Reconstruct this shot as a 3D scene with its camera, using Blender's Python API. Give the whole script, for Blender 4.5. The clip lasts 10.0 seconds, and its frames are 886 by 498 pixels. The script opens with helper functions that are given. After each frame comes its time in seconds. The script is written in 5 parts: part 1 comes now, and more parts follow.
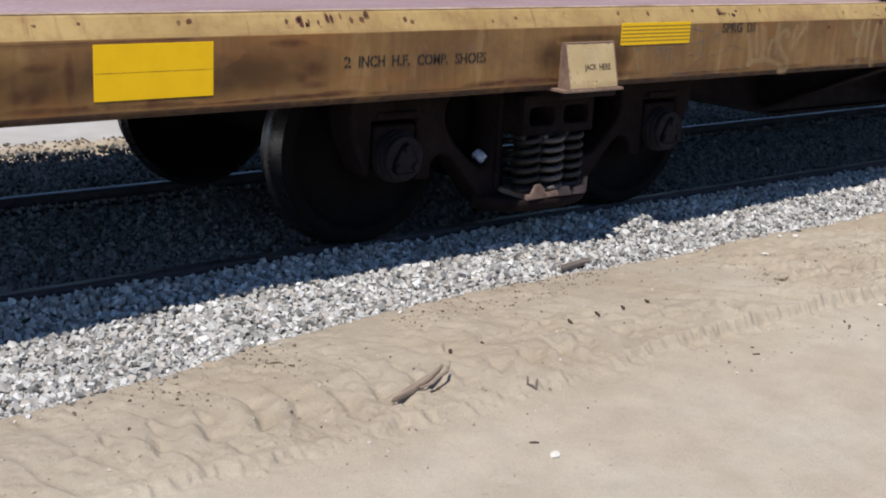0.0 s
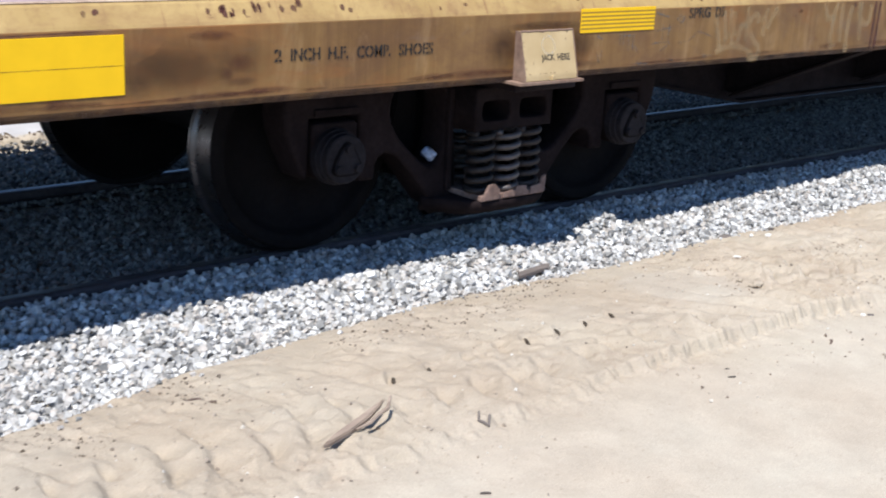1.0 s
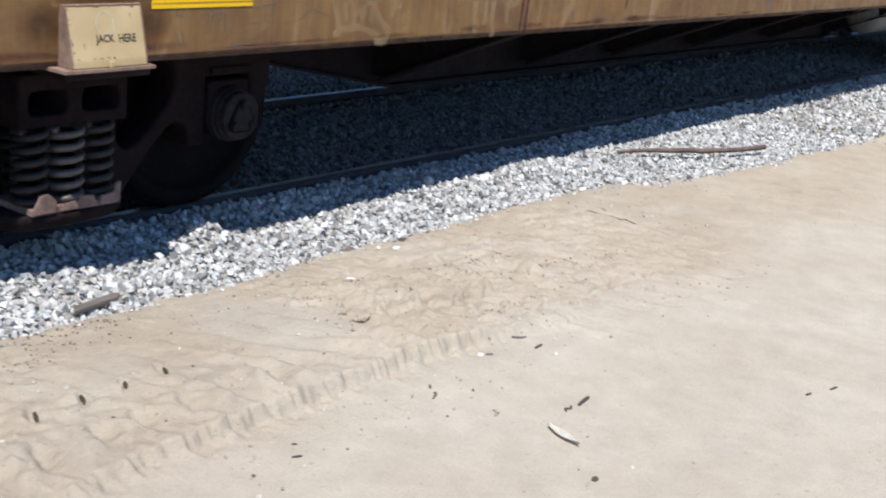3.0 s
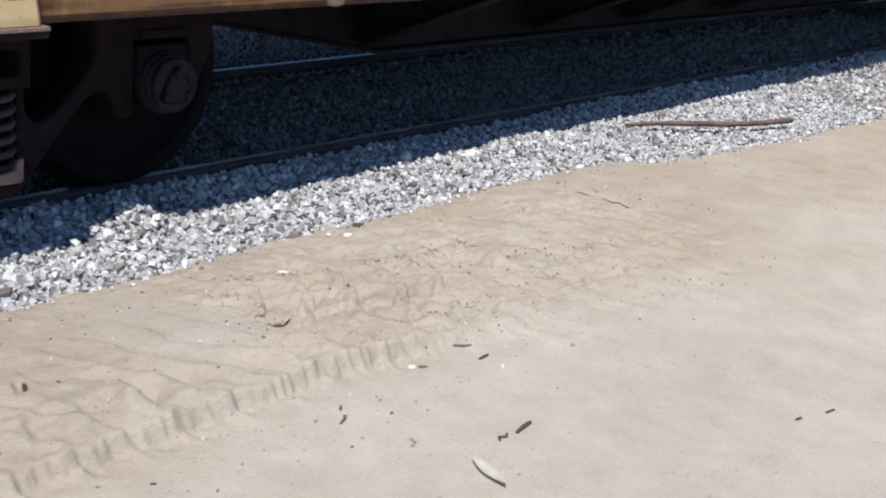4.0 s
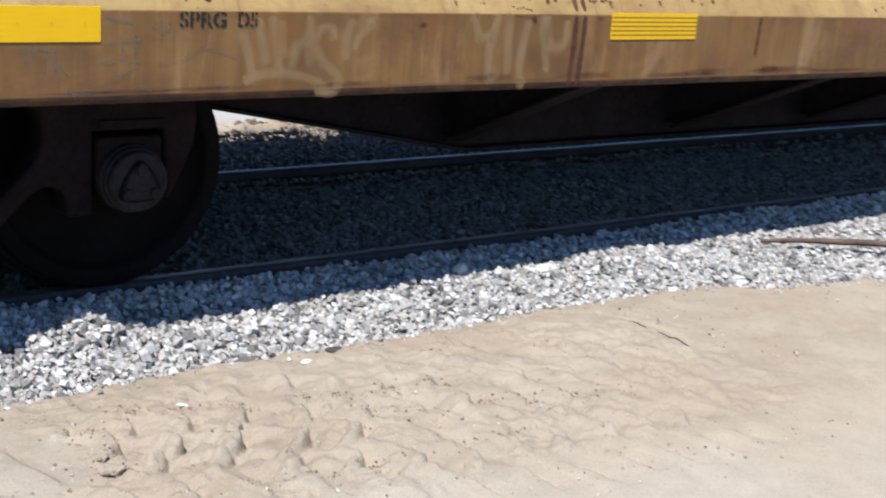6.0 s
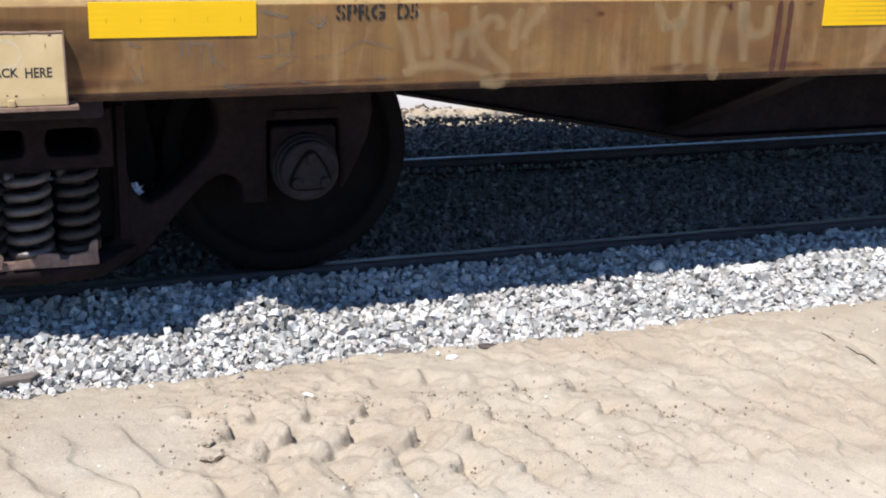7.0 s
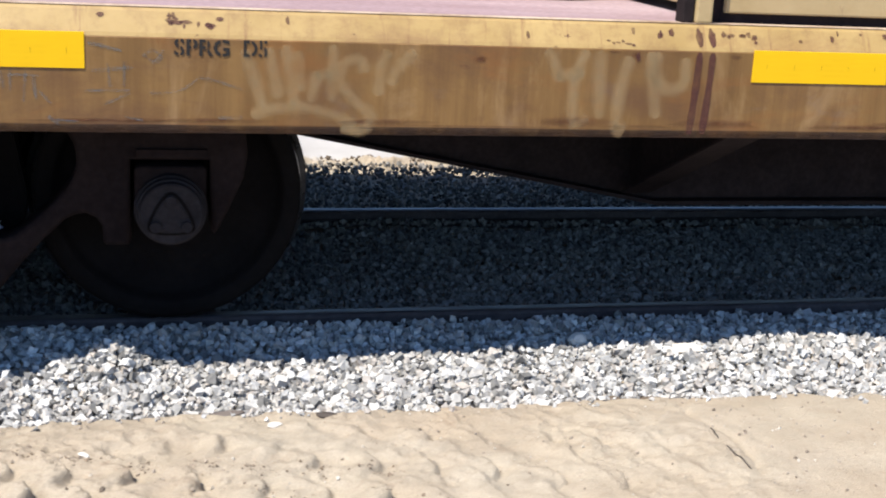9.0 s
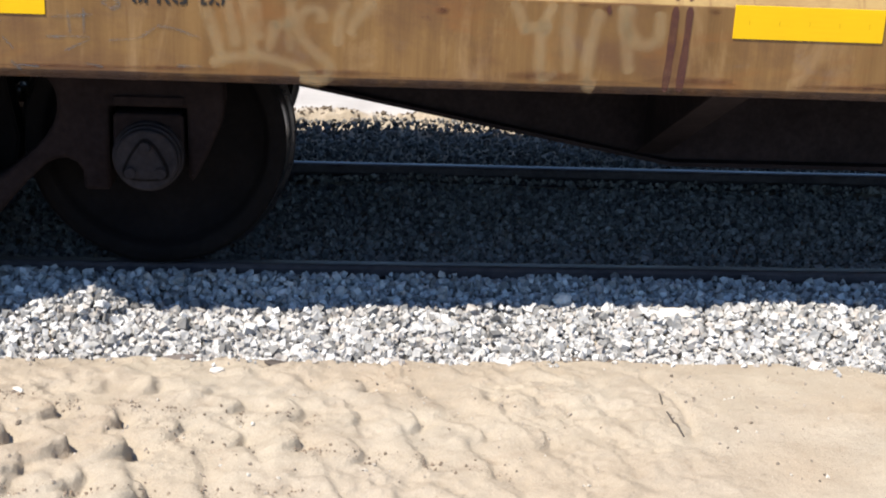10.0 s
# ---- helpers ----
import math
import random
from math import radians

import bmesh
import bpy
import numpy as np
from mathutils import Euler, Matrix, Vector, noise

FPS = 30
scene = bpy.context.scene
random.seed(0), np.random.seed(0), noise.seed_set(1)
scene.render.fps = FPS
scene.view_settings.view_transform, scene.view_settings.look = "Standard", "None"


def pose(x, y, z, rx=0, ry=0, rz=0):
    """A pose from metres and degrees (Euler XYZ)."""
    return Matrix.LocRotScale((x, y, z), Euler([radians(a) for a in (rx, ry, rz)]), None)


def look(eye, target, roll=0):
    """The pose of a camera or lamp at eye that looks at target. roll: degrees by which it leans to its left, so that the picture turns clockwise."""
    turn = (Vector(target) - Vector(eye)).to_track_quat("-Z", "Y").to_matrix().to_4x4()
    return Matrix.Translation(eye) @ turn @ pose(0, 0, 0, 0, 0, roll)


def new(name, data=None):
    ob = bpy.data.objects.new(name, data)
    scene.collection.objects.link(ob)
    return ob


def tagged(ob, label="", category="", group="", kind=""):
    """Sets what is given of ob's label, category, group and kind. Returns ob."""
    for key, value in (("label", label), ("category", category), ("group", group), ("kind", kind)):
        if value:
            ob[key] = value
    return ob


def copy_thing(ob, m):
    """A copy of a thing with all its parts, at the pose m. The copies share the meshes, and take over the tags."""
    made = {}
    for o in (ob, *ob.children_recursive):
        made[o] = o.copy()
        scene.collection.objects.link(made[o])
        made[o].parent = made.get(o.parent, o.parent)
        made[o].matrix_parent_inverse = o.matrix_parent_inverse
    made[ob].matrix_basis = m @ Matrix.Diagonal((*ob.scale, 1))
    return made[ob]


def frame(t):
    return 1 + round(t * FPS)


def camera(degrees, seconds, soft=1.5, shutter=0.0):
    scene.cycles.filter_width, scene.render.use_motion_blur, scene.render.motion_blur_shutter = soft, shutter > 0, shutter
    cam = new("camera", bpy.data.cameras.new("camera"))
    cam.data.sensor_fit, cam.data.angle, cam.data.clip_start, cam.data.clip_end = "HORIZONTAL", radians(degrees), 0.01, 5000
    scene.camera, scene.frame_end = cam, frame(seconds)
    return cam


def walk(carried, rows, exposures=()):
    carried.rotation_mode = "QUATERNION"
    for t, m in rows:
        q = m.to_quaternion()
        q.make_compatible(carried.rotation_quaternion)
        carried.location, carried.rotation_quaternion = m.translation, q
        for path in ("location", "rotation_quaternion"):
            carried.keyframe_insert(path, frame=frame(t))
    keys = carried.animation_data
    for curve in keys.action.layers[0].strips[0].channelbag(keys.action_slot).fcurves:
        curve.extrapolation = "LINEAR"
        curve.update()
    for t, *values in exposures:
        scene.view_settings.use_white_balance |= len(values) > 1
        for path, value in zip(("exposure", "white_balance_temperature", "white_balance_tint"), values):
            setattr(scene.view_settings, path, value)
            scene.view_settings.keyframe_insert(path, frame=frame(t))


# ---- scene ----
cam = camera(38.5, 10.0, soft=1.9, shutter=0.35)
PATH = [
    (0, (-3.27, -4.577, 1.511), (-2.025, -3.101, 0.988), 3),
    (0.5, (-3.122, -4.42, 1.514), (-1.864, -2.964, 0.967), 2.8),
    (1, (-2.919, -4.256, 1.507), (-1.634, -2.826, 0.955), 2.9),
    (1.5, (-2.688, -4.118, 1.439), (-1.314, -2.764, 0.911), 3),
    (2, (-2.438, -4.062, 1.397), (-0.962, -2.812, 0.889), 3.8),
    (2.5, (-2.135, -3.957, 1.426), (-0.581, -2.816, 0.894), 5.1),
    (3, (-1.863, -3.987, 1.484), (-0.297, -2.882, 0.914), 5.9),
    (3.2, (-1.779, -3.962, 1.494), (-0.207, -2.874, 0.906), 6.1),
    (4.3, (-0.933, -3.892, 1.402), (0.543, -2.702, 0.766), 6),
    (4.5, (-0.798, -3.87, 1.397), (0.667, -2.664, 0.766), 6.4),
    (5, (-0.493, -3.884, 1.381), (0.932, -2.615, 0.781), 6.1),
    (5.2, (-0.352, -3.916, 1.395), (1.036, -2.608, 0.792), 5.3),
    (6.3, (0.325, -4.222, 1.4), (1.3465, -2.5865, 0.869), 3.5),
    (6.5, (0.462, -4.272, 1.428), (1.356, -2.571, 0.871), 2.5),
    (7, (0.688, -4.313, 1.466), (1.393, -2.539, 0.871), 2),
    (7.5, (0.891, -4.278, 1.454), (1.506, -2.469, 0.862), 2),
    (8, (1.081, -4.23, 1.467), (1.651, -2.408, 0.87), 2.7),
    (8.5, (1.384, -4.247, 1.435), (1.897, -2.399, 0.868), 2.8),
    (9, (1.721, -4.28, 1.442), (2.168, -2.404, 0.909), 3),
    (9.5, (2.107, -4.332, 1.456), (2.402, -2.434, 0.9), 2.6),
    (10, (2.309, -4.35, 1.439), (2.515, -2.454, 0.837), 2.8),
]
EXPOSURES = [(0.0, 0.17, 6000, 9), (0.5, 0.45, 5820, 8), (1.5, 0.82, 5680, 8), (2.5, 0.68, 5680, 6), (3.2, 0.47, 5640, 8), (4.5, 0.32, 5700, 10), (5.2, 0.33, 5730, 9), (6.5, 0.67, 5790, 9), (8.0, 0.77, 5880, 8), (10.0, 0.84, 6150, 9)]
walk(cam, [(t, look(eye, target, roll)) for t, eye, target, roll in PATH], EXPOSURES)

# ---------------------------------------------------------------- light
world = bpy.data.worlds.new("sky")
scene.world = world
world.use_nodes = True
SUN_TO = Vector((-0.42, -0.305, 0.92)).normalized()
wn = world.node_tree.nodes
wn.clear()
sky = wn.new("ShaderNodeTexSky")
sky.sky_type = "NISHITA"
sky.sun_disc = False
sky.altitude = 600.0
sky.air_density = 1.0
sky.dust_density = 0.0
sky.ozone_density = 5.0
sky.sun_elevation = math.asin(SUN_TO.z)
sky.sun_rotation = math.atan2(SUN_TO.x, SUN_TO.y)
bg = wn.new("ShaderNodeBackground")
bg.inputs["Strength"].default_value = 0.105
wo = wn.new("ShaderNodeOutputWorld")
world.node_tree.links.new(sky.outputs["Color"], bg.inputs["Color"])
world.node_tree.links.new(bg.outputs["Background"], wo.inputs["Surface"])
sun_data = bpy.data.lights.new("sun", "SUN")
sun_data.energy = 5.0
sun_data.angle = radians(0.53)
sun_data.color = (1.0, 0.90, 0.775)
sun = new("sun", sun_data)
sun.matrix_world = look(SUN_TO * 40, (0, 0, 0))


# ---------------------------------------------------------------- materials
class Shader:
    """A principled material with short-hand for its procedural inputs."""

    def __init__(self, name, rough=0.6, metal=0.0, spec=0.5):
        self.mat = bpy.data.materials.new(name)
        self.mat.use_nodes = True
        self.nt = self.mat.node_tree
        self.bsdf = self.nt.nodes["Principled BSDF"]
        self.bsdf.inputs["Roughness"].default_value = rough
        self.bsdf.inputs["Metallic"].default_value = metal
        self.bsdf.inputs["Specular IOR Level"].default_value = spec
        self.geo = self.nt.nodes.new("ShaderNodeTexCoord")

    def link(self, a, b):
        self.nt.links.new(a, b)

    def coords(self, scale=(1, 1, 1), space="Object"):
        mp = self.nt.nodes.new("ShaderNodeMapping")
        mp.inputs["Scale"].default_value = scale
        self.link(self.geo.outputs[space], mp.inputs["Vector"])
        return mp.outputs["Vector"]

    def noise(self, scale, detail=4.0, rough=0.55, stretch=(1, 1, 1), distort=0.0, space="Object"):
        n = self.nt.nodes.new("ShaderNodeTexNoise")
        n.inputs["Scale"].default_value = scale
        n.inputs["Detail"].default_value = detail
        n.inputs["Roughness"].default_value = rough
        n.inputs["Distortion"].default_value = distort
        self.link(self.coords(stretch, space), n.inputs["Vector"])
        return n.outputs["Fac"]

    def ramp(self, fac, *stops):
        r = self.nt.nodes.new("ShaderNodeValToRGB")
        els = r.color_ramp.elements
        while len(els) < len(stops):
            els.new(0.5)
        for e, (p, c) in zip(els, stops):
            e.position = p
            e.color = (*c, 1) if isinstance(c, tuple) else (c, c, c, 1)
        self.link(fac, r.inputs["Fac"])
        return r.outputs["Color"]

    def mix(self, fac, a, b, blend="MIX"):
        m = self.nt.nodes.new("ShaderNodeMix")
        m.data_type = "RGBA"
        m.blend_type = blend
        for sock, v in ((m.inputs[0], fac), (m.inputs[6], a), (m.inputs[7], b)):
            if isinstance(v, (int, float)):
                sock.default_value = v
            elif isinstance(v, tuple):
                sock.default_value = (*v, 1)
            else:
                self.link(v, sock)
        return m.outputs[2]

    def math(self, op, a, b=0.0):
        m = self.nt.nodes.new("ShaderNodeMath")
        m.operation = op
        for sock, v in ((m.inputs[0], a), (m.inputs[1], b)):
            if isinstance(v, (int, float)):
                sock.default_value = v
            else:
                self.link(v, sock)
        return m.outputs[0]

    def color(self, c):
        if isinstance(c, tuple):
            self.bsdf.inputs["Base Color"].default_value = (*c, 1)
        else:
            self.link(c, self.bsdf.inputs["Base Color"])
        return self

    def rough(self, fac):
        self.link(fac, self.bsdf.inputs["Roughness"])
        return self

    def bump(self, height, strength=0.5, distance=0.01):
        b = self.nt.nodes.new("ShaderNodeBump")
        b.inputs["Strength"].default_value = strength
        b.inputs["Distance"].default_value = distance
        self.link(height, b.inputs["Height"])
        self.link(b.outputs["Normal"], self.bsdf.inputs["Normal"])
        return self


def sand_material():
    s = Shader("dry_sand", 0.95, spec=0.15)
    xyz = s.nt.nodes.new("ShaderNodeSeparateXYZ")
    s.link(s.geo.outputs["Object"], xyz.inputs[0])
    big = s.ramp(s.noise(1.3, 5, 0.6), (0.30, (0.345, 0.284, 0.216)), (0.48, (0.358, 0.302, 0.234)), (0.62, (0.380, 0.328, 0.258)), (0.75, (0.388, 0.342, 0.270)))
    # packed pale sand beside the loose, browner sand of the tyre tracks
    wobble = s.math("MULTIPLY", s.noise(2.6, 5, 0.6), 0.5)
    band = s.ramp(s.math("ADD", s.math("MULTIPLY", s.math("ADD", xyz.outputs[1], wobble), 0.25), 0.9), (0.445, 0.0), (0.50, 1.0))
    patch = s.ramp(s.noise(1.9, 4, 0.6, (1, 1.2, 1)), (0.36, 0.35), (0.62, 1.0))
    # a firm pale patch that the tyres left alone
    dx = s.math("MULTIPLY", s.math("ADD", xyz.outputs[0], -0.98), 3.4)
    dy = s.math("MULTIPLY", s.math("ADD", xyz.outputs[1], 1.34), 3.2)
    firm = s.math("ADD", s.math("ADD", s.math("MULTIPLY", dx, dx), s.math("MULTIPLY", dy, dy)), s.math("MULTIPLY", s.noise(9.0, 5, 0.6), 0.7))
    patch = s.math("MULTIPLY", patch, s.ramp(s.math("MULTIPLY", firm, 0.5), (0.42, 0.0), (0.62, 1.0)))
    c = s.mix(1.0, big, s.mix(s.math("MULTIPLY", band, patch), (1.10, 1.12, 1.135), (1.05, 1.03, 0.99)), "MULTIPLY")
    mid = s.ramp(s.noise(7.0, 6, 0.65), (0.35, 0.92), (0.65, 1.05))
    c = s.mix(1.0, c, mid, "MULTIPLY")
    damp = s.math("MULTIPLY", s.ramp(s.noise(8.5, 7, 0.72, (1, 1, 1), 0.5), (0.56, 0.0), (0.70, 0.55)), s.math("MULTIPLY", band, patch))
    c = s.mix(damp, c, (0.235, 0.170, 0.118))
    grain = s.ramp(s.noise(260.0, 3, 0.7), (0.3, 0.82), (0.7, 1.12))
    c = s.mix(1.0, c, grain, "MULTIPLY")
    specks = s.ramp(s.noise(55.0, 2, 0.5), (0.69, 0.0), (0.75, 0.45))
    c = s.mix(specks, c, (0.17, 0.125, 0.085))
    road = s.ramp(s.math("MULTIPLY", s.math("ADD", xyz.outputs[1], s.math("MULTIPLY", s.noise(3.0), 0.2)), 0.1), (0.288, 0.0), (0.297, 1.0))
    c = s.mix(road, c, s.ramp(s.noise(2.0, 6, 0.65), (0.3, (0.36, 0.335, 0.315)), (0.7, (0.46, 0.44, 0.42))))
    s.color(c)
    h = s.math("ADD", s.math("MULTIPLY", s.noise(34.0, 7, 0.72), 0.7), s.math("MULTIPLY", s.noise(100.0, 5, 0.70), 0.45))
    h = s.math("MULTIPLY", h, s.math("ADD", s.math("MULTIPLY", band, 0.55), 0.45))
    return s.bump(h, 0.8, 0.013).mat


def stone_material(name="crushed_stone", dirt_and_shade=1.0):
    s = Shader(name, 0.9, spec=0.25 * dirt_and_shade)
    g = s.nt.nodes.new("ShaderNodeNewGeometry")
    tone = s.ramp(g.outputs["Random Per Island"], (0.0, (0.13, 0.127, 0.122)), (0.16, (0.27, 0.264, 0.252)), (0.40, (0.42, 0.411, 0.395)),
                  (0.54, (0.42, 0.378, 0.335)), (0.70, (0.50, 0.49, 0.472)), (1.0, (0.64, 0.63, 0.61)))
    mott = s.ramp(s.noise(70.0, 4, 0.65), (0.3, 0.74), (0.7, 1.12))
    c = s.mix(1.0, tone, mott, "MULTIPLY")
    # a factor below 1 puts the car's shade into the stone colour
    s.color(s.mix(1.0, c, (dirt_and_shade, 0.97 * dirt_and_shade, 0.93 * dirt_and_shade), "MULTIPLY") if dirt_and_shade < 1 else c)
    return s.bump(s.noise(140.0, 4, 0.65), 0.5, 0.004).mat


def paint_material():
    """Weathered yellow railcar paint: grime, chalking, rust."""
    s = Shader("weathered_yellow_paint", 0.55, spec=0.3)
    base = s.ramp(s.noise(1.7, 4, 0.6), (0.3, (0.162, 0.086, 0.027)), (0.7, (0.232, 0.131, 0.045)))
    streak = s.ramp(s.noise(22.0, 7, 0.7, (1, 1, 0.05)), (0.36, (0.56, 0.50, 0.46)), (0.60, (1.0, 1.0, 1.0)))
    c = s.mix(0.6, base, streak, "MULTIPLY")
    cloud = s.ramp(s.noise(2.1, 9, 0.72, (1, 1, 1.5), 0.3), (0.46, 0.0), (0.66, 0.75))
    c = s.mix(cloud, c, (0.105, 0.050, 0.024))
    chalk = s.ramp(s.noise(4.3, 7, 0.66, (1.4, 1, 0.5), 0.6), (0.55, 0.0), (0.72, 0.40))
    c = s.mix(chalk, c, (0.39, 0.255, 0.125))
    orange = s.ramp(s.noise(3.4, 8, 0.7, (0.6, 1, 1.4), 0.4), (0.50, 0.0), (0.66, 0.65))
    c = s.mix(orange, c, (0.21, 0.085, 0.022))
    mauve = s.ramp(s.noise(5.2, 6, 0.66, (0.7, 1, 1.1), 0.5), (0.58, 0.0), (0.72, 0.35))
    c = s.mix(mauve, c, (0.15, 0.112, 0.100))
    rust = s.ramp(s.noise(13.0, 8, 0.74, (0.7, 1, 1.3)), (0.655, 0.0), (0.72, 0.85))
    c = s.mix(rust, c, (0.080, 0.024, 0.016))
    s.color(c)
    s.rough(s.ramp(s.noise(12.0, 4), (0.3, 0.42), (0.7, 0.7)))
    return s.bump(s.noise(60.0, 5, 0.6), 0.18, 0.004).mat


def cream_material():
    s = Shader("faded_cream_paint", 0.6, spec=0.35)
    base = s.ramp(s.noise(6.0, 4, 0.6), (0.3, (0.36, 0.26, 0.125)), (0.7, (0.46, 0.345, 0.185)))
    st = s.ramp(s.noise(17.0, 8, 0.74, (1, 1, 0.5)), (0.61, 0.0), (0.72, 0.8))
    s.color(s.mix(st, base, (0.14, 0.05, 0.03)))
    return s.bump(s.noise(50.0, 4), 0.2, 0.003).mat


def rust_material(name, dark, light, rough=0.8, spec=0.3):
    s = Shader(name, rough, spec=spec)
    c = s.ramp(s.noise(5.0, 7, 0.68), (0.3, dark), (0.72, light))
    c = s.mix(1.0, c, s.ramp(s.noise(45.0, 5, 0.65), (0.3, 0.7), (0.7, 1.2)), "MULTIPLY")
    s.color(c)
    return s.bump(s.noise(85.0, 5, 0.62), 0.4, 0.004).mat


def steel_material(name, tone, rough, metal):
    s = Shader(name, rough, metal)
    s.color(s.ramp(s.noise(9.0, 5, 0.6, (0.15, 1, 1)), (0.3, tuple(0.7 * v for v in tone)), (0.7, tone)))
    s.rough(s.ramp(s.noise(30.0, 4, 0.6, (0.1, 1, 1)), (0.3, rough * 0.75), (0.7, rough * 1.3)))
    return s.mat


def deck_material():
    s = Shader("worn_deck", 0.75, spec=0.3)
    c = s.ramp(s.noise(2.2, 6, 0.65, (0.25, 1, 1)), (0.3, (0.23, 0.155, 0.165)), (0.7, (0.36, 0.275, 0.29)))
    c = s.mix(1.0, c, s.ramp(s.noise(40.0, 4), (0.3, 0.8), (0.7, 1.15)), "MULTIPLY")
    s.color(c)
    return s.bump(s.noise(50.0, 4), 0.3, 0.004).mat


def plain_material(name, tone, rough=0.6, vary=0.2, scale=30.0, spec=0.4):
    s = Shader(name, rough, spec=spec)
    s.color(s.ramp(s.noise(scale, 5, 0.6), (0.3, tuple(v * (1 - vary) for v in tone)), (0.7, tuple(v * (1 + vary) for v in tone))))
    return s.bump(s.noise(scale * 4, 3), 0.15, 0.003).mat


def wood_material(name, dark, light):
    s = Shader(name, 0.85, spec=0.2)
    c = s.ramp(s.noise(30.0, 6, 0.65, (0.12, 1, 1), 0.6), (0.3, dark), (0.7, light))
    s.color(c)
    return s.bump(s.noise(60.0, 5, 0.6, (0.1, 1, 1)), 0.6, 0.006).mat


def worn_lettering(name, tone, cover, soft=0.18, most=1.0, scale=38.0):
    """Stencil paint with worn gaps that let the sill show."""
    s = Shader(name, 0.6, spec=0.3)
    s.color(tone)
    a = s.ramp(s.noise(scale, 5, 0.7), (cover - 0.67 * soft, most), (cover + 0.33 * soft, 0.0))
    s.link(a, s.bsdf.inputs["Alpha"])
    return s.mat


SAND = sand_material()
STONE = stone_material()
SHADESTONE = stone_material("shaded_crushed_stone", 0.42)
PAINT = paint_material()
CREAM = cream_material()
DECK = deck_material()
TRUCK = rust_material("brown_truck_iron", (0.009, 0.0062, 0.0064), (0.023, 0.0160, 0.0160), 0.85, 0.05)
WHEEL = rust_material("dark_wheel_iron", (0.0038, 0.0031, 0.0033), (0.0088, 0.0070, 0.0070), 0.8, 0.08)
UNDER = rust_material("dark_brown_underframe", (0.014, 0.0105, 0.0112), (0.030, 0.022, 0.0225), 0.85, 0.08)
SPRING = rust_material("spring_steel", (0.010, 0.0082, 0.008), (0.052, 0.040, 0.036), 0.6, 0.3)
SEAT = rust_material("rusty_spring_seat", (0.09, 0.056, 0.044), (0.33, 0.225, 0.185), 0.85)
SUNSPRING = rust_material("sunlit_spring_steel", (0.022, 0.017, 0.0155), (0.115, 0.088, 0.078), 0.42, 0.6)
RAIL = rust_material("rusty_rail", (0.034, 0.028, 0.031), (0.080, 0.065, 0.065), 0.75, 0.2)
TREAD = steel_material("dull_wheel_steel", (0.15, 0.14, 0.145), 0.30, 0.92)
RAILTOP = steel_material("rail_head_steel", (0.15, 0.14, 0.15), 0.5, 0.8)
TAPE = plain_material("yellow_reflective_film", (0.74, 0.445, 0.001), 0.55, 0.05, 9.0, 0.2)
BLACK = worn_lettering("stencil_black", (0.018, 0.016, 0.015), 0.74)
GHOST = worn_lettering("faded_pale_paint", (0.46, 0.315, 0.16), 0.64, 0.50, 0.30, 9.0)
MIST = worn_lettering("pale_overspray", (0.46, 0.315, 0.16), 0.64, 0.50, 0.20, 9.0)
BLUE = worn_lettering("faded_blue_paint", (0.11, 0.135, 0.15), 0.58, 0.45, 0.50, 14.0)
PADMARK = worn_lettering("pale_pad_mark", (0.62, 0.54, 0.38), 0.62, 0.5, 0.5, 30.0)
STAIN = worn_lettering("rust_run", (0.085, 0.030, 0.024), 0.66, 0.4, 0.8, 9.0)
EDGEBAND = worn_lettering("edge_band", (0.050, 0.028, 0.023), 0.70, 0.45, 0.80, 6.0)
DRIFT = wood_material("pale_driftwood", (0.17, 0.125, 0.095), (0.33, 0.26, 0.20))
SLITSHADE = rust_material("slit_shade_tone", (0.035, 0.028, 0.022), (0.085, 0.068, 0.052), 0.95, 0.08)
SOIL = rust_material("dark_brown_soil", (0.10, 0.078, 0.058), (0.22, 0.175, 0.135), 0.95, 0.1)
PITSOIL = rust_material("brown_crumbly_soil", (0.17, 0.128, 0.092), (0.29, 0.228, 0.172), 0.95, 0.1)
STICK = wood_material("weathered_brown_wood", (0.065, 0.046, 0.038), (0.17, 0.118, 0.092))
GREYWOOD = wood_material("grey_dry_wood", (0.085, 0.070, 0.062), (0.19, 0.16, 0.14))
DARKBIT = plain_material("dark_debris", (0.06, 0.048, 0.04), 0.8)
LEAFMAT = plain_material("bleached_leaf", (0.74, 0.69, 0.60), 0.7, 0.1)
PALEBIT = plain_material("pale_stone_chip", (0.60, 0.56, 0.50), 0.8, 0.12)
CANMAT = plain_material("crushed_can_white", (0.36, 0.40, 0.50), 0.35, 0.5, 60.0)
CAPIRON = rust_material("grey_cap_iron", (0.014, 0.012, 0.0135), (0.030, 0.0255, 0.028), 0.8, 0.1)
TICK = plain_material("dark_film_mark", (0.36, 0.20, 0.002), 0.5, 0.05, 60.0, 0.2)


def prism_film():
    """Yellow prismatic film; a tinted coat paints its darker reflection at a slant."""
    s = Shader("prismatic_film", 0.55, spec=0.2)
    s.color((0.74, 0.445, 0.001))
    lw = s.nt.nodes.new("ShaderNodeLayerWeight")
    lw.inputs["Blend"].default_value = 0.5
    s.link(s.ramp(lw.outputs["Facing"], (0.215, 0.0), (0.27, 1.0)), s.bsdf.inputs["Coat Weight"])
    s.bsdf.inputs["Coat Tint"].default_value = (0.42, 0.40, 0.30, 1)
    s.bsdf.inputs["Coat Roughness"].default_value = 0.5
    return s.mat


BAND = prism_film()


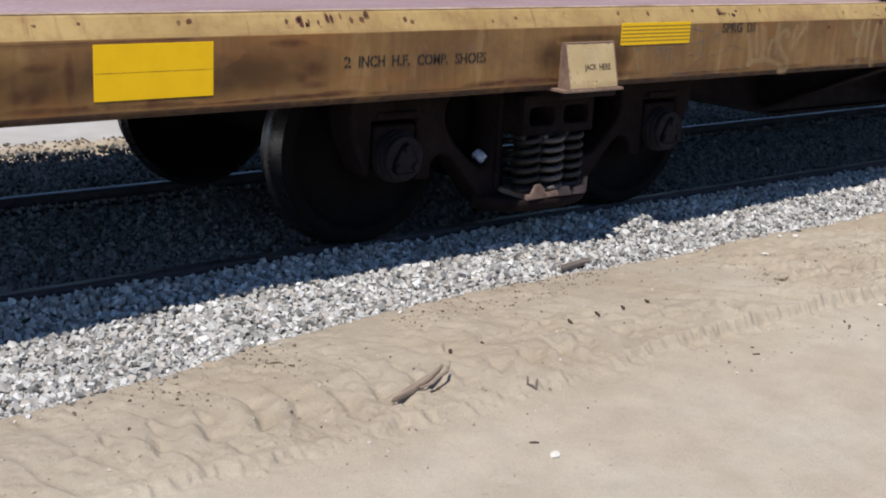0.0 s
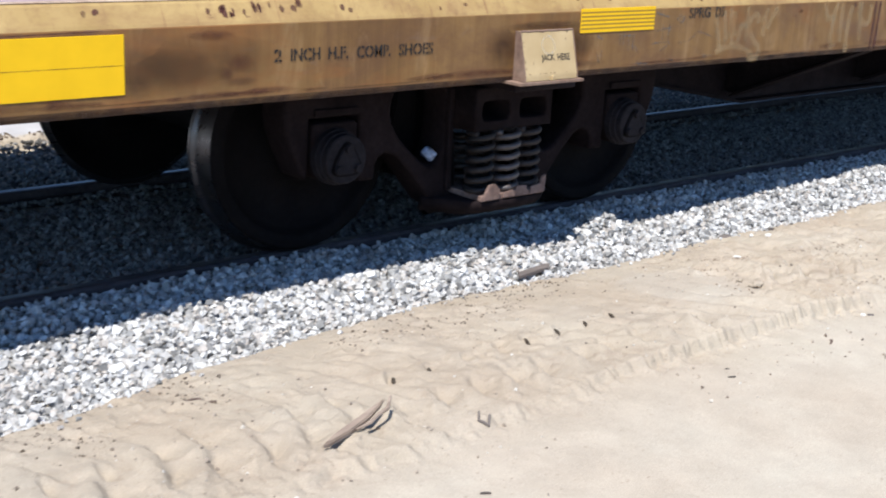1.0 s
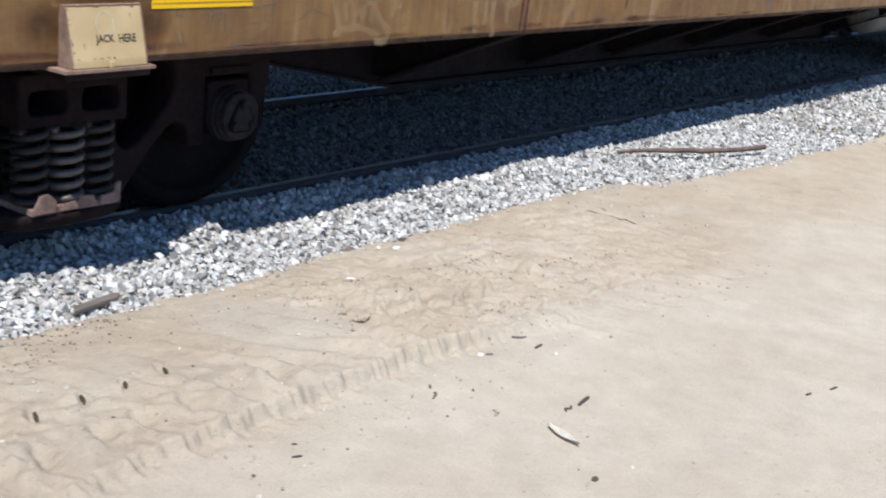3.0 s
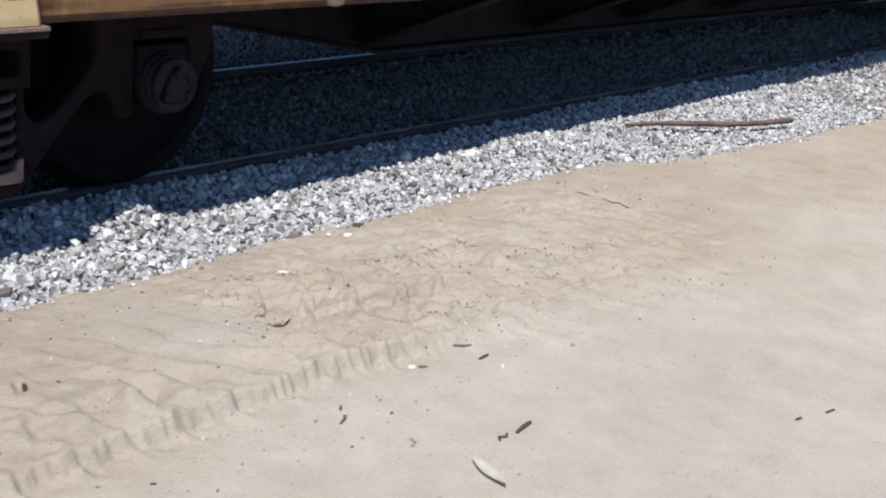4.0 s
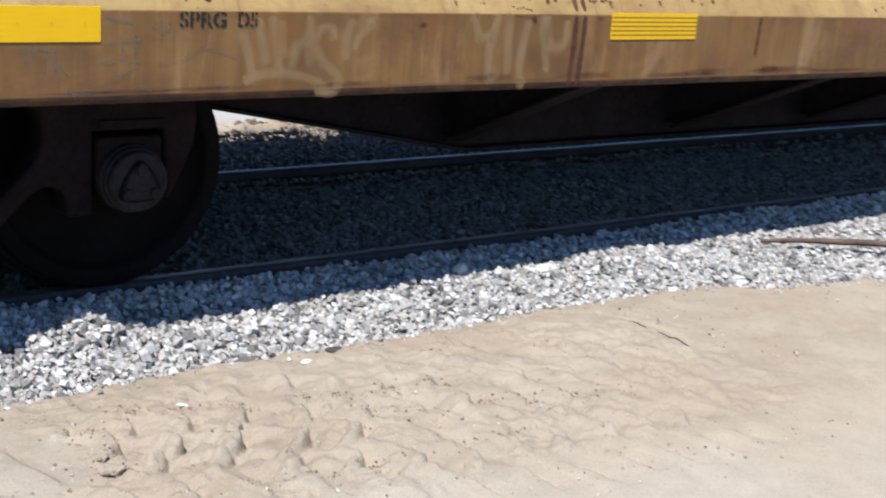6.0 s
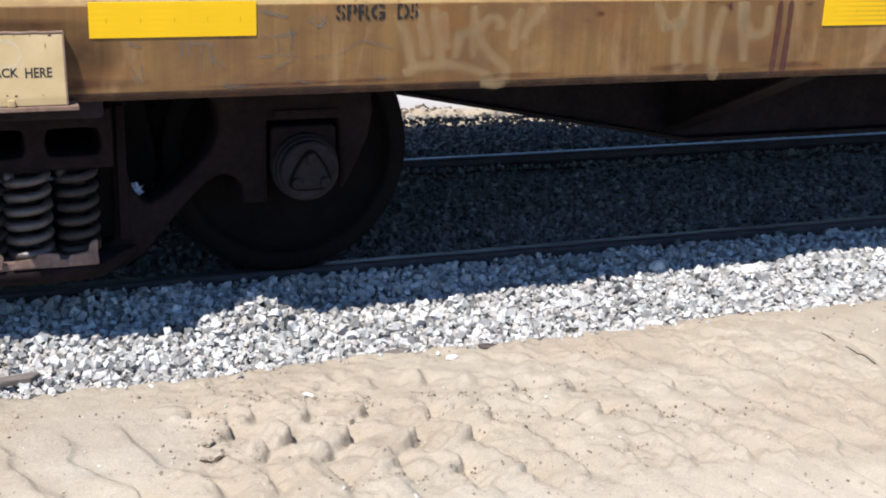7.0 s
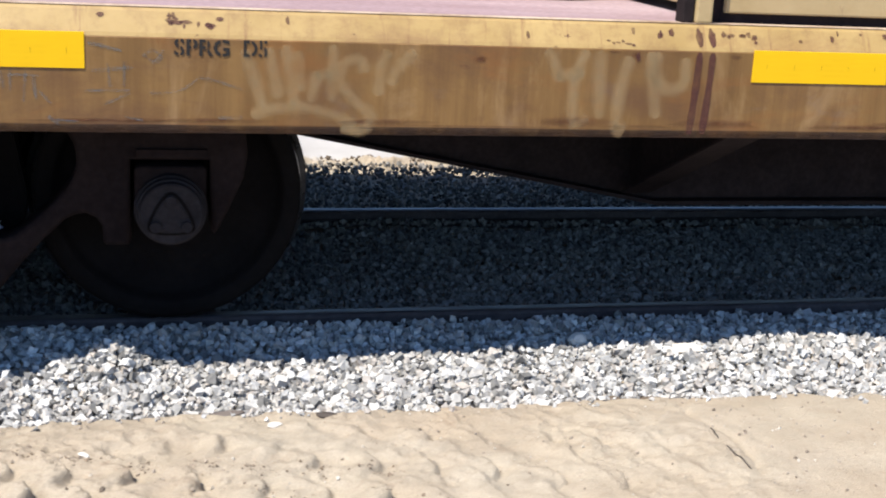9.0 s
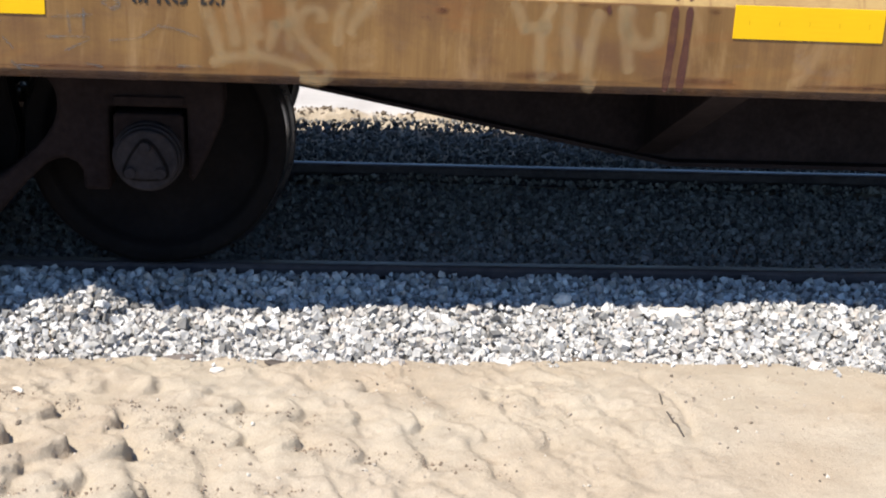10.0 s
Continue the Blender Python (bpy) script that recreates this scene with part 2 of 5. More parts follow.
def lip_material():
    """The same yellow paint in a lighter, less grimy tone."""
    s = Shader("light_yellow_paint", 0.55, spec=0.35)
    base = s.ramp(s.noise(2.3, 5, 0.6), (0.3, (0.29, 0.190, 0.066)), (0.7, (0.42, 0.295, 0.120)))
    dirt_and_shade = s.ramp(s.noise(15.0, 6, 0.7, (1, 1, 0.6)), (0.5, 0.0), (0.75, 0.6))
    c = s.mix(dirt_and_shade, base, (0.17, 0.09, 0.04))
    cloud = s.ramp(s.noise(2.9, 9, 0.74, (1, 1, 2.0), 0.4), (0.49, 0.0), (0.68, 0.5))
    c = s.mix(cloud, c, (0.175, 0.082, 0.040))
    drip = s.ramp(s.noise(34.0, 6, 0.7, (1, 0.1, 0.1)), (0.58, 0.0), (0.70, 0.55))
    c = s.mix(drip, c, (0.14, 0.05, 0.03))
    rust = s.ramp(s.noise(24.0, 7, 0.72, (0.6, 1, 1)), (0.655, 0.0), (0.70, 0.95))
    s.color(s.mix(rust, c, (0.07, 0.022, 0.016)))
    return s.bump(s.noise(60.0, 5, 0.6), 0.2, 0.004).mat


LIP = lip_material()
# bare edge tone with the sun's highlight put into the colour
SUNEDGE = rust_material("bare_sunlit_edge", (0.22, 0.13, 0.075), (0.58, 0.47, 0.36), 0.6)


def soft_patch(name, tone, most, wear_scale=14.0):
    """A patch of colour that fades towards its own rim."""
    s = Shader(name, 0.7, spec=0.2)
    s.color(tone)
    mp = s.nt.nodes.new("ShaderNodeMapping")
    mp.inputs["Location"].default_value = (-0.5, 0, -0.5)
    mp.inputs["Scale"].default_value = (1, 0, 1)
    s.link(s.geo.outputs["Generated"], mp.inputs["Vector"])
    away = s.nt.nodes.new("ShaderNodeVectorMath")
    away.operation = "LENGTH"
    s.link(mp.outputs["Vector"], away.inputs[0])
    body = s.ramp(away.outputs["Value"], (0.12, most), (0.46, 0.0))
    wear = s.ramp(s.noise(wear_scale, 7, 0.66), (0.34, 1.0), (0.66, 0.25))
    s.link(s.math("MULTIPLY", body, wear), s.bsdf.inputs["Alpha"])
    return s.mat


DARKPATCH = soft_patch("dark_brown_patch", (0.070, 0.034, 0.018), 0.85, 5.0)
FILM = soft_patch("brown_film", (0.085, 0.046, 0.022), 0.60, 3.0)
RUSTPATCH = soft_patch("rust_stain", (0.105, 0.040, 0.024), 0.68)
LEDGE = rust_material("brown_pad_ledge", (0.13, 0.075, 0.055), (0.30, 0.21, 0.15), 0.8)



# ---------------------------------------------------------------- mesh helpers
def finish(name, me, mat, parent=None, label="", smooth=False):
    me.materials.append(mat)
    if smooth:
        me.polygons.foreach_set("use_smooth", [True] * len(me.polygons))
    ob = new(name, me)
    if parent is not None:
        ob.parent = parent
    if label:
        tagged(ob, label)
    return ob


def part(name, bm, mat, parent=None, label="", smooth=False):
    me = bpy.data.meshes.new(name)
    bm.normal_update()
    bm.to_mesh(me)
    bm.free()
    return finish(name, me, mat, parent, label, smooth)


def bm_box(x0, x1, y0, y1, z0, z1, bevel=0.0, seg=2):
    bm = bmesh.new()
    bmesh.ops.create_cube(bm, size=1.0)
    for v in bm.verts:
        v.co = Vector((x0 + (v.co.x + 0.5) * (x1 - x0), y0 + (v.co.y + 0.5) * (y1 - y0), z0 + (v.co.z + 0.5) * (z1 - z0)))
    if bevel:
        bmesh.ops.bevel(bm, geom=bm.edges[:], offset=bevel, segments=seg, affect="EDGES", profile=0.6)
    return bm


def bm_prism(points, axis, a, b, bevel=0.0):
    """A prism over a closed 2D outline; axis is the way along which it is drawn out, from a to b."""
    def place(u, v, w):
        return {"x": (w, u, v), "y": (u, w, v), "z": (u, v, w)}[axis]
    bm = bmesh.new()
    lo = [bm.verts.new(place(u, v, a)) for u, v in points]
    hi = [bm.verts.new(place(u, v, b)) for u, v in points]
    n = len(points)
    for i in range(n):
        bm.faces.new((lo[i], lo[(i + 1) % n], hi[(i + 1) % n], hi[i]))
    bm.faces.new(lo[::-1])
    bm.faces.new(hi)
    bmesh.ops.recalc_face_normals(bm, faces=bm.faces[:])
    if bevel:
        bmesh.ops.bevel(bm, geom=bm.edges[:], offset=bevel, segments=2, affect="EDGES")
    return bm


def bm_join(*bms):
    out = bmesh.new()
    for b in bms:
        tmp = bpy.data.meshes.new("tmp")
        b.to_mesh(tmp)
        b.free()
        out.from_mesh(tmp)
        bpy.data.meshes.remove(tmp)
    return out


def bm_move(bm, m):
    bmesh.ops.transform(bm, matrix=m, verts=bm.verts[:])
    return bm


def bm_revolve(profile, seg=64, centre=(0, 0, 0)):
    """Spins (radius, y) rings round the y axis."""
    bm = bmesh.new()
    rings = []
    for r, y in profile:
        if r < 1e-6:
            rings.append([bm.verts.new((centre[0], centre[1] + y, centre[2]))])
        else:
            rings.append([bm.verts.new((centre[0] + r * math.cos(2 * math.pi * k / seg), centre[1] + y,
                                        centre[2] + r * math.sin(2 * math.pi * k / seg))) for k in range(seg)])
    for p, q in zip(rings, rings[1:]):
        for k in range(seg):
            j = (k + 1) % seg
            ring = [p[k % len(p)], p[j % len(p)], q[j % len(q)], q[k % len(q)]]
            face = list(dict.fromkeys(ring))
            if len(face) > 2:
                bm.faces.new(face)
    bmesh.ops.recalc_face_normals(bm, faces=bm.faces[:])
    return bm


def bm_tube(path, radii, seg=8):
    bm = bmesh.new()
    rings = []
    for i, p in enumerate(path):
        p = Vector(p)
        d = (Vector(path[min(i + 1, len(path) - 1)]) - Vector(path[max(i - 1, 0)])).normalized()
        side = d.cross(Vector((0, 0, 1)) if abs(d.z) < 0.9 else Vector((0, 1, 0))).normalized()
        up = side.cross(d)
        r = radii[i] if isinstance(radii, (list, tuple)) else radii
        rings.append([bm.verts.new(p + r * (math.cos(2 * math.pi * k / seg) * side + math.sin(2 * math.pi * k / seg) * up)) for k in range(seg)])
    for p, q in zip(rings, rings[1:]):
        for k in range(seg):
            bm.faces.new((p[k], p[(k + 1) % seg], q[(k + 1) % seg], q[k]))
    bm.faces.new(rings[0][::-1])
    bm.faces.new(rings[-1])
    bmesh.ops.recalc_face_normals(bm, faces=bm.faces[:])
    return bm


def plate_mesh(name, outlines, half, bevel, y):
    """A thick plate cut to outlines (x, z), the first outer and the rest holes, centred at depth y, with rounded rims."""
    cu = bpy.data.curves.new(name, "CURVE")
    cu.dimensions, cu.fill_mode = "2D", "BOTH"
    cu.extrude, cu.bevel_depth, cu.bevel_resolution, cu.offset = half - bevel, bevel, 2, -bevel
    for pts in outlines:
        sp = cu.splines.new("POLY")
        sp.points.add(len(pts) - 1)
        for p, (u, v) in zip(sp.points, pts):
            p.co = (u, v, 0, 1)
        sp.use_cyclic_u = True
    ob = bpy.data.objects.new(name, cu)
    scene.collection.objects.link(ob)
    me = bpy.data.meshes.new_from_object(ob.evaluated_get(bpy.context.evaluated_depsgraph_get()))
    bpy.data.objects.remove(ob)
    bpy.data.curves.remove(cu)
    me.transform(Matrix(((1, 0, 0, 0), (0, 0, -1, y), (0, 1, 0, 0), (0, 0, 0, 1))))
    me.materials.clear()
    return me


def text_mesh(words, x0, x1, z0, z1, y, bridges=True):
    """Lettering that fills the box x0..x1, z0..z1 on the plane y, facing -y."""
    cu = bpy.data.curves.new("lettering", "FONT")
    cu.body = words
    cu.offset = 0.02
    cu.extrude = 0.0
    cu.resolution_u = 3
    ob = bpy.data.objects.new("lettering", cu)
    scene.collection.objects.link(ob)
    me = bpy.data.meshes.new_from_object(ob.evaluated_get(bpy.context.evaluated_depsgraph_get()))
    bpy.data.objects.remove(ob)
    bpy.data.curves.remove(cu)
    co = np.array([v.co[:] for v in me.vertices])
    lo, hi = co.min(0), co.max(0)
    out = np.empty_like(co)
    out[:, 0] = x0 + (co[:, 0] - lo[0]) / (hi[0] - lo[0]) * (x1 - x0)
    out[:, 1] = y
    out[:, 2] = z0 + (co[:, 1] - lo[1]) / (hi[1] - lo[1]) * (z1 - z0)
    me.vertices.foreach_set("co", out.ravel())
    me.materials.clear()
    return stencilled(me, 0.055 * (z1 - z0)) if bridges else me


def stencilled(me, gap):
    """Cuts an upright bridge through the middle of every glyph, as a stencil leaves it."""
    bm = bmesh.new()
    bm.from_mesh(me)
    left, groups = set(bm.faces), []
    while left:
        grow, island = [left.pop()], []
        while grow:
            face = grow.pop()
            island.append(face)
            for e in face.edges:
                for g in e.link_faces:
                    if g in left:
                        left.remove(g)
                        grow.append(g)
        xs = [v.co.x for face in island for v in face.verts]
        groups.append((min(xs), max(xs)))
    for a, b in groups:
        if b - a < 6 * gap:
            continue
        mid = 0.5 * (a + b)
        for side in (-1, 1):
            near = [f for f in bm.faces if a - 1e-5 <= f.calc_center_median().x <= b + 1e-5]
            geom = list({v for f in near for v in f.verts} | {e for f in near for e in f.edges}) + near
            bmesh.ops.bisect_plane(bm, geom=geom, plane_co=(mid + side * gap, 0, 0), plane_no=(1, 0, 0))
        cut = [f for f in bm.faces if abs(f.calc_center_median().x - mid) < gap]
        bmesh.ops.delete(bm, geom=cut, context="FACES")
    bm.to_mesh(me)
    bm.free()
    return me


def smoothed(points, times=2):
    for _ in range(times):
        out = []
        for i, p in enumerate(points):
            q = points[(i + 1) % len(points)]
            out += [(0.75 * p[0] + 0.25 * q[0], 0.75 * p[1] + 0.25 * q[1]), (0.25 * p[0] + 0.75 * q[0], 0.25 * p[1] + 0.75 * q[1])]
        points = out
    return points


def empty(name, x, y, z):
    ob = new(name)
    ob.location = (x, y, z)
    ob.empty_display_size = 0.2
    return ob


# ---------------------------------------------------------------- ground
def value_noise(x, y, cell, seed):
    """Smooth noise from -1 to 1 over arrays."""
    u, v = x / cell, y / cell
    i, j = np.floor(u).astype(np.int64), np.floor(v).astype(np.int64)
    f, g = u - i, v - j
    f, g = f * f * (3 - 2 * f), g * g * (3 - 2 * g)

    def h(a, b):
        n = (a * 374761393 + b * 668265263 + seed * 974634777) & 0x7FFFFFFF
        n = ((n ^ (n >> 13)) * 1274126177) & 0x7FFFFFFF
        return ((n ^ (n >> 16)) & 0xFFFF) / 32767.5 - 1
    return (h(i, j) * (1 - f) + h(i + 1, j) * f) * (1 - g) + (h(i, j + 1) * (1 - f) + h(i + 1, j + 1) * f) * g


def step(a, b, x):
    t = np.clip((x - a) / (b - a), 0, 1)
    return t * t * (3 - 2 * t)


EDGE_X = (-40, -3, -2.0, -1.4, -0.66, 0.58, 1.3, 1.9, 2.35, 2.9, 3.25, 3.45, 3.75, 3.85, 3.96, 4.08, 4.6, 6.5, 9, 40)
EDGE_Y = (-1.45, -1.35, -1.23, -1.03, -0.86, -0.775, -0.80, -0.77, -0.82, -0.765, -0.735, -0.80, -0.81, -0.90, -0.86, -1.04, -1.15, -1.22, -1.22, -1.2)


def stone_edge(x):
    """Where the ballast runs out under the sand, on the near side."""
    return np.interp(x, EDGE_X, EDGE_Y) + 0.035 * value_noise(x, x * 0, 0.33, 5) + 0.02 * value_noise(x, x * 0, 0.11, 6)


def ballast_z(x, y):
    """Top of the stone bed."""
    z = np.full_like(x, -0.045)
    z = np.where(y < -0.03, -0.017 - 0.013 * step(-0.07, -0.30, y) - 0.033 * step(-0.3, -0.9, y) + 0.030 * np.exp(-((x - 1.60) / 0.12) ** 2 - ((y + 0.36) / 0.1) ** 2), z)
    low = np.interp(x, (-4, -1.6, -0.8, 0, 1.45, 1.66, 2.15, 2.5, 3.0, 3.4, 3.9, 5.0), (-0.05, -0.05, -0.010, 0.0, 0.0, -0.026, -0.026, -0.014, -0.004, 0.003, 0.018, 0.0))
    z = z + low * step(-0.12, -0.30, y) * (1 - 0.6 * step(-0.5, -0.8, y))
    z = np.where((y > 0.1) & (y < 1.4), -0.052 - 0.018 * step(0.5, 1.3, y), z)
    z = np.where(y > 1.6, -0.06 + 0.022 * step(2.2, 2.7, y), z)
    return z + 0.012 * value_noise(x, y, 0.4, 8) + 0.008 * value_noise(x, y, 0.15, 9)


def lug_row(z, x, y, x0, y0, run, count, amp, half, lean, bow, rise, fall, seed, pit=0.0):
    """Presses one row of tyre lug marks into z: each a slow mound with a sharp curved drop on its far side, or a narrow slit."""
    rnd = random.Random(seed)
    for k in range(count):
        cx = x0 + run[0] * k + 0.012 * rnd.uniform(-1, 1)
        cy = y0 + run[1] * k + run[2] * k * k + 0.010 * rnd.uniform(-1, 1)
        a = amp * rnd.uniform(0.55, 1.15)
        h = half * rnd.uniform(0.8, 1.2)
        le = lean + rnd.uniform(-0.15, 0.15)
        m = (np.abs(x - cx) < 0.24) & (np.abs(y - cy) < 0.22)
        if not m.any():
            continue
        v = y[m] - cy
        u = x[m] - cx - le * v + bow * v * v + 0.006 * value_noise(x[m], y[m], 0.03, seed)
        raised = np.exp(-np.abs((u + 0.5 * rise) / (0.75 * rise)) ** 4) * np.exp(-np.abs(v / (1.7 * h)) ** 4)
        wall = 1 / (1 + np.exp(-np.clip((u - 0.003) / (0.5 * fall), -30, 30)))
        pocket = wall * np.exp(-np.maximum(u, 0) / 0.036) * np.exp(-np.abs(v / h) ** 3)
        slit = np.exp(-(u / 0.0085) ** 4) * np.exp(-np.abs(v / h) ** 6)
        z[m] += a * (0.32 * raised - 0.9 * pocket) - pit * slit


def tread(x, y):
    """Lug marks that wide tyres pressed into the sand: a straight track, and one that curves off it."""
    z = np.zeros_like(x)
    lug_row(z, x, y, -0.625, -1.50, (0.149, 0.006, 0.0), 8, 0.026, 0.036, 0.6, 0.0, 0.05, 0.010, 1, 0.009)
    lug_row(z, x, y, -1.93, -1.61, (0.150, 0.010, 0.0), 8, 0.045, 0.042, 0.10, 0.0, 0.05, 0.004, 2)
    lug_row(z, x, y, -1.81, -1.70, (0.150, 0.0012, 0.0), 17, 0.040, 0.052, 0.3, 3.0, 0.05, 0.013, 3)
    lug_row(z, x, y, -1.88, -1.785, (0.1508, 0.0, 0.0), 16, 0.008, 0.030, 0.4, 0.0, 0.05, 0.014, 4)
    lug_row(z, x, y, -1.90, -1.33, (0.1508, 0.006, 0.0), 14, 0.017, 0.035, -0.3, 0.0, 0.05, 0.006, 5)
    lug_row(z, x, y, 1.285, -1.352, (0.1478, -0.076, 0.0066), 5, 0.064, 0.056, 0.12, 11.0, 0.042, 0.004, 6)
    lug_row(z, x, y, 1.22, -1.205, (0.150, -0.050, 0.003), 5, 0.044, 0.046, 0.12, 10.0, 0.040, 0.004, 7)
    lug_row(z, x, y, 1.354, -1.520, (0.148, -0.066, 0.002), 5, 0.054, 0.048, 0.3, 10.0, 0.040, 0.004, 8)
    lug_row(z, x, y, 1.60, -1.12, (0.150, -0.020, 0.0), 4, 0.048, 0.037, 0.1, 5.0, 0.05, 0.012, 9)
    lug_row(z, x, y, 1.985, -1.43, (0.151, -0.040, 0.0), 6, 0.036, 0.054, 0.08, 9.0, 0.05, 0.005, 10)
    lug_row(z, x, y, 2.13, -1.28, (0.158, -0.030, -0.001), 6, 0.030, 0.050, 0.08, 9.0, 0.05, 0.005, 11)
    lug_row(z, x, y, 2.30, -1.10, (0.158, -0.030, -0.001), 5, 0.034, 0.045, 0.1, 6.0, 0.05, 0.014, 12)
    lug_row(z, x, y, 1.79, -1.78, (0.148, -0.006, 0.0), 8, 0.030, 0.060, -0.1, 6.0, 0.05, 0.006, 13)
    lug_row(z, x, y, 1.86, -2.00, (0.150, -0.006, 0.0), 8, 0.018, 0.050, -0.25, 2.0, 0.05, 0.007, 14, 0.008)
    lug_row(z, x, y, 0.575, -1.69, (0.150, -0.006, 0.0), 8, 0.042, 0.060, -0.1, 3.0, 0.05, 0.006, 15)
    return z


def bars(x, y):
    """Slanting bars that the tyre's cross lugs left over the width of the track: a slow rise and a sharp drop."""
    p = (x - 0.085 + 0.30 * (y + 1.6) + 0.022 * value_noise(x, y, 0.09, 71) + 0.03 * value_noise(x, y, 0.3, 72)) / 0.15
    f = p - np.floor(p)
    saw = np.where(f < 0.85, f / 0.85, (1 - f) / 0.15)
    saw = saw * saw * (3 - 2 * saw)
    top = np.interp(x, (1.05, 1.3, 1.9, 2.5), (-1.25, -1.58, -1.62, -1.20))
    mask = step(-1.94, -1.87, y) * (1 - step(top - 0.06, top + 0.06, y)) * (1 - step(3.0, 3.3, x)) * (0.25 + 0.75 * step(-0.5, 0.5, value_noise(x, y, 0.17, 73)))
    return (saw - 0.5) * mask * np.interp(x, (-2.0, 0.5, 1.1, 1.6, 2.6), (0.010, 0.012, 0.014, 0.013, 0.008))


def ridges(x, y):
    """Crumbled, slanting ridges between the lug marks."""
    u, v = x + 0.55 * y, 0.45 * (y - 0.55 * x)
    broad = np.clip(2.4 * value_noise(u, v, 0.065, 55), -1, 1) * (0.5 + 0.5 * value_noise(x, y, 0.25, 56))
    fine = np.clip(2.6 * value_noise(u, 1.6 * v, 0.028, 57), -1, 1) * step(-0.3, 0.4, value_noise(x, y, 0.18, 58))
    lumps = 0.0030 * value_noise(x, y, 0.13, 60) + 0.0040 * value_noise(x + 0.3 * y, y, 0.062, 61) + 0.0046 * value_noise(x, y, 0.034, 62) * step(-0.4, 0.4, value_noise(x, y, 0.2, 64)) + 0.0046 * value_noise(x, y, 0.018, 63) * step(-0.6, 0.4, value_noise(x, y, 0.15, 65))
    return 0.0022 * broad + 0.0008 * fine + lumps


def sand_z(x, y):
    slope = -0.010 * np.clip(x, -4, 8)
    ledge = 1 - step(1.55, 2.1, x)
    prof = np.interp(y, (-60, -6, -3.0, -2.45, -2.0, -1.90, -1.6, -1.3, -1.0, -0.8, -0.55), (0.02, 0.0, 0.01, 0.015, 0.03, 0.036, 0.048, 0.045, 0.012, -0.035, -0.12))
    crisp = step(-0.45, 0.25, value_noise(x, x * 0, 0.27, 30) + 0.3)
    line = np.interp(x, (-1.6, -0.9, 0.2, 1.0, 1.4, 1.7), (-1.89, -1.88, -1.83, -1.82, -1.87, -1.915)) + 0.016 * value_noise(x, x * 0, 0.3, 37) + 0.006 * value_noise(x, x * 0, 0.07, 38) + (0.002 + 0.008 * crisp) * value_noise(x, x * 0, 0.017, 32)
    foot = 0.028 + 0.040 * (1 - crisp)
    d = (y - line) / foot
    height = (0.024 + 0.022 * step(-0.2, 0.6, x)) * (0.65 + 0.35 * crisp)
    scarp = height * np.clip(d + 1, 0, 1) * np.interp(y - line, (-0.2, 0.0, 0.30, 0.5), (1, 1, 0.25, 0.0))
    z = prof + ledge * scarp + slope * step(-0.7, -1.6, y)
    near = step(-6, -2.5, x) * (1 - step(7, 10, x))
    rut = np.exp(-((y - line + 0.03) / 0.035) ** 2) * ledge
    z = z + near * (tread(x, y) + bars(x, y) + rut * (0.010 * np.maximum(value_noise(x, y, 0.032, 31), 0) + 0.004 * value_noise(x, y, 0.018, 33)))
    calm = (1 - 0.85 * step(3.2, 3.5, x)) * (1 - 0.85 * np.exp(-((x - 0.98) / 0.26) ** 4 - ((y + 1.25) / 0.3) ** 4))
    rough = step(-1.96, -1.85, y) * calm
    z = z + (0.12 + 0.88 * rough) * near * (0.005 * value_noise(x, y, 0.19, 33) + (0.002 + 0.002 * step(1.0, 1.25, x)) * value_noise(x, y, 0.08, 34)) + near * rough * (
        (0.3 + 0.7 * step(1.0, 1.25, x)) * (ridges(x, y) + 0.005 * value_noise(x, y, 0.085, 53) + 0.003 * value_noise(x, y, 0.04, 54))
        + 0.0055 * value_noise(x, y, 0.037, 35) * step(-0.5, 0.5, value_noise(x, y, 0.22, 51)) + 0.016 * np.maximum(value_noise(x, y, 0.024, 49) - 0.45, 0) * step(-0.2, 0.4, value_noise(x, y, 0.3, 50)))
    crack = np.exp(-((x - 3.30 + 0.03 * value_noise(x, y, 0.15, 47) - 0.02 * (y + 1.2)) / 0.012) ** 2) * step(-1.5, -1.4, y) * (1 - step(-0.95, -0.85, y))
    return z - 0.012 * crack + 0.008 * value_noise(x, y, 1.1, 36)


def ground_z(x, y):
    e = stone_edge(x)
    near = sand_z(x, y)
    t = step(e - 0.06, e + 0.10, y)
    z = np.where(y < e + 0.10, near * (1 - t) + (ballast_z(x, np.maximum(y, e)) - 0.05) * t, ballast_z(x, y) - 0.05)
    lip = 2.725 + 0.03 * value_noise(x, x * 0, 0.5, 41) + 0.03 * value_noise(x, x * 0, 0.12, 42)
    crumble = step(2.62, 2.72, y) * (1 - step(2.82, 2.90, y))
    bank = -0.02 + 0.012 * value_noise(x, y, 0.3, 43) + (0.002 + 0.012 * crumble) * value_noise(x, y, 0.09, 44) + crumble * (0.016 * value_noise(x, 1.6 * y, 0.04, 45) + 0.010 * value_noise(x, y, 0.022, 46))
    b = step(lip - 0.03, lip + 0.05, y)
    return z * (1 - b) + bank * b


def spread(lo, hi, fine, far_lo, far_hi, grow=1.28):
    mid = list(np.arange(lo, hi + 1e-6, fine))
    d, a, b = fine * 2, [], []
    p = lo
    while p > far_lo:
        p -= d
        d *= grow
        a.append(p)
    d, p = fine * 2, hi
    while p < far_hi:
        p += d
        d *= grow
        b.append(p)
    return np.array(a[::-1] + mid + b)


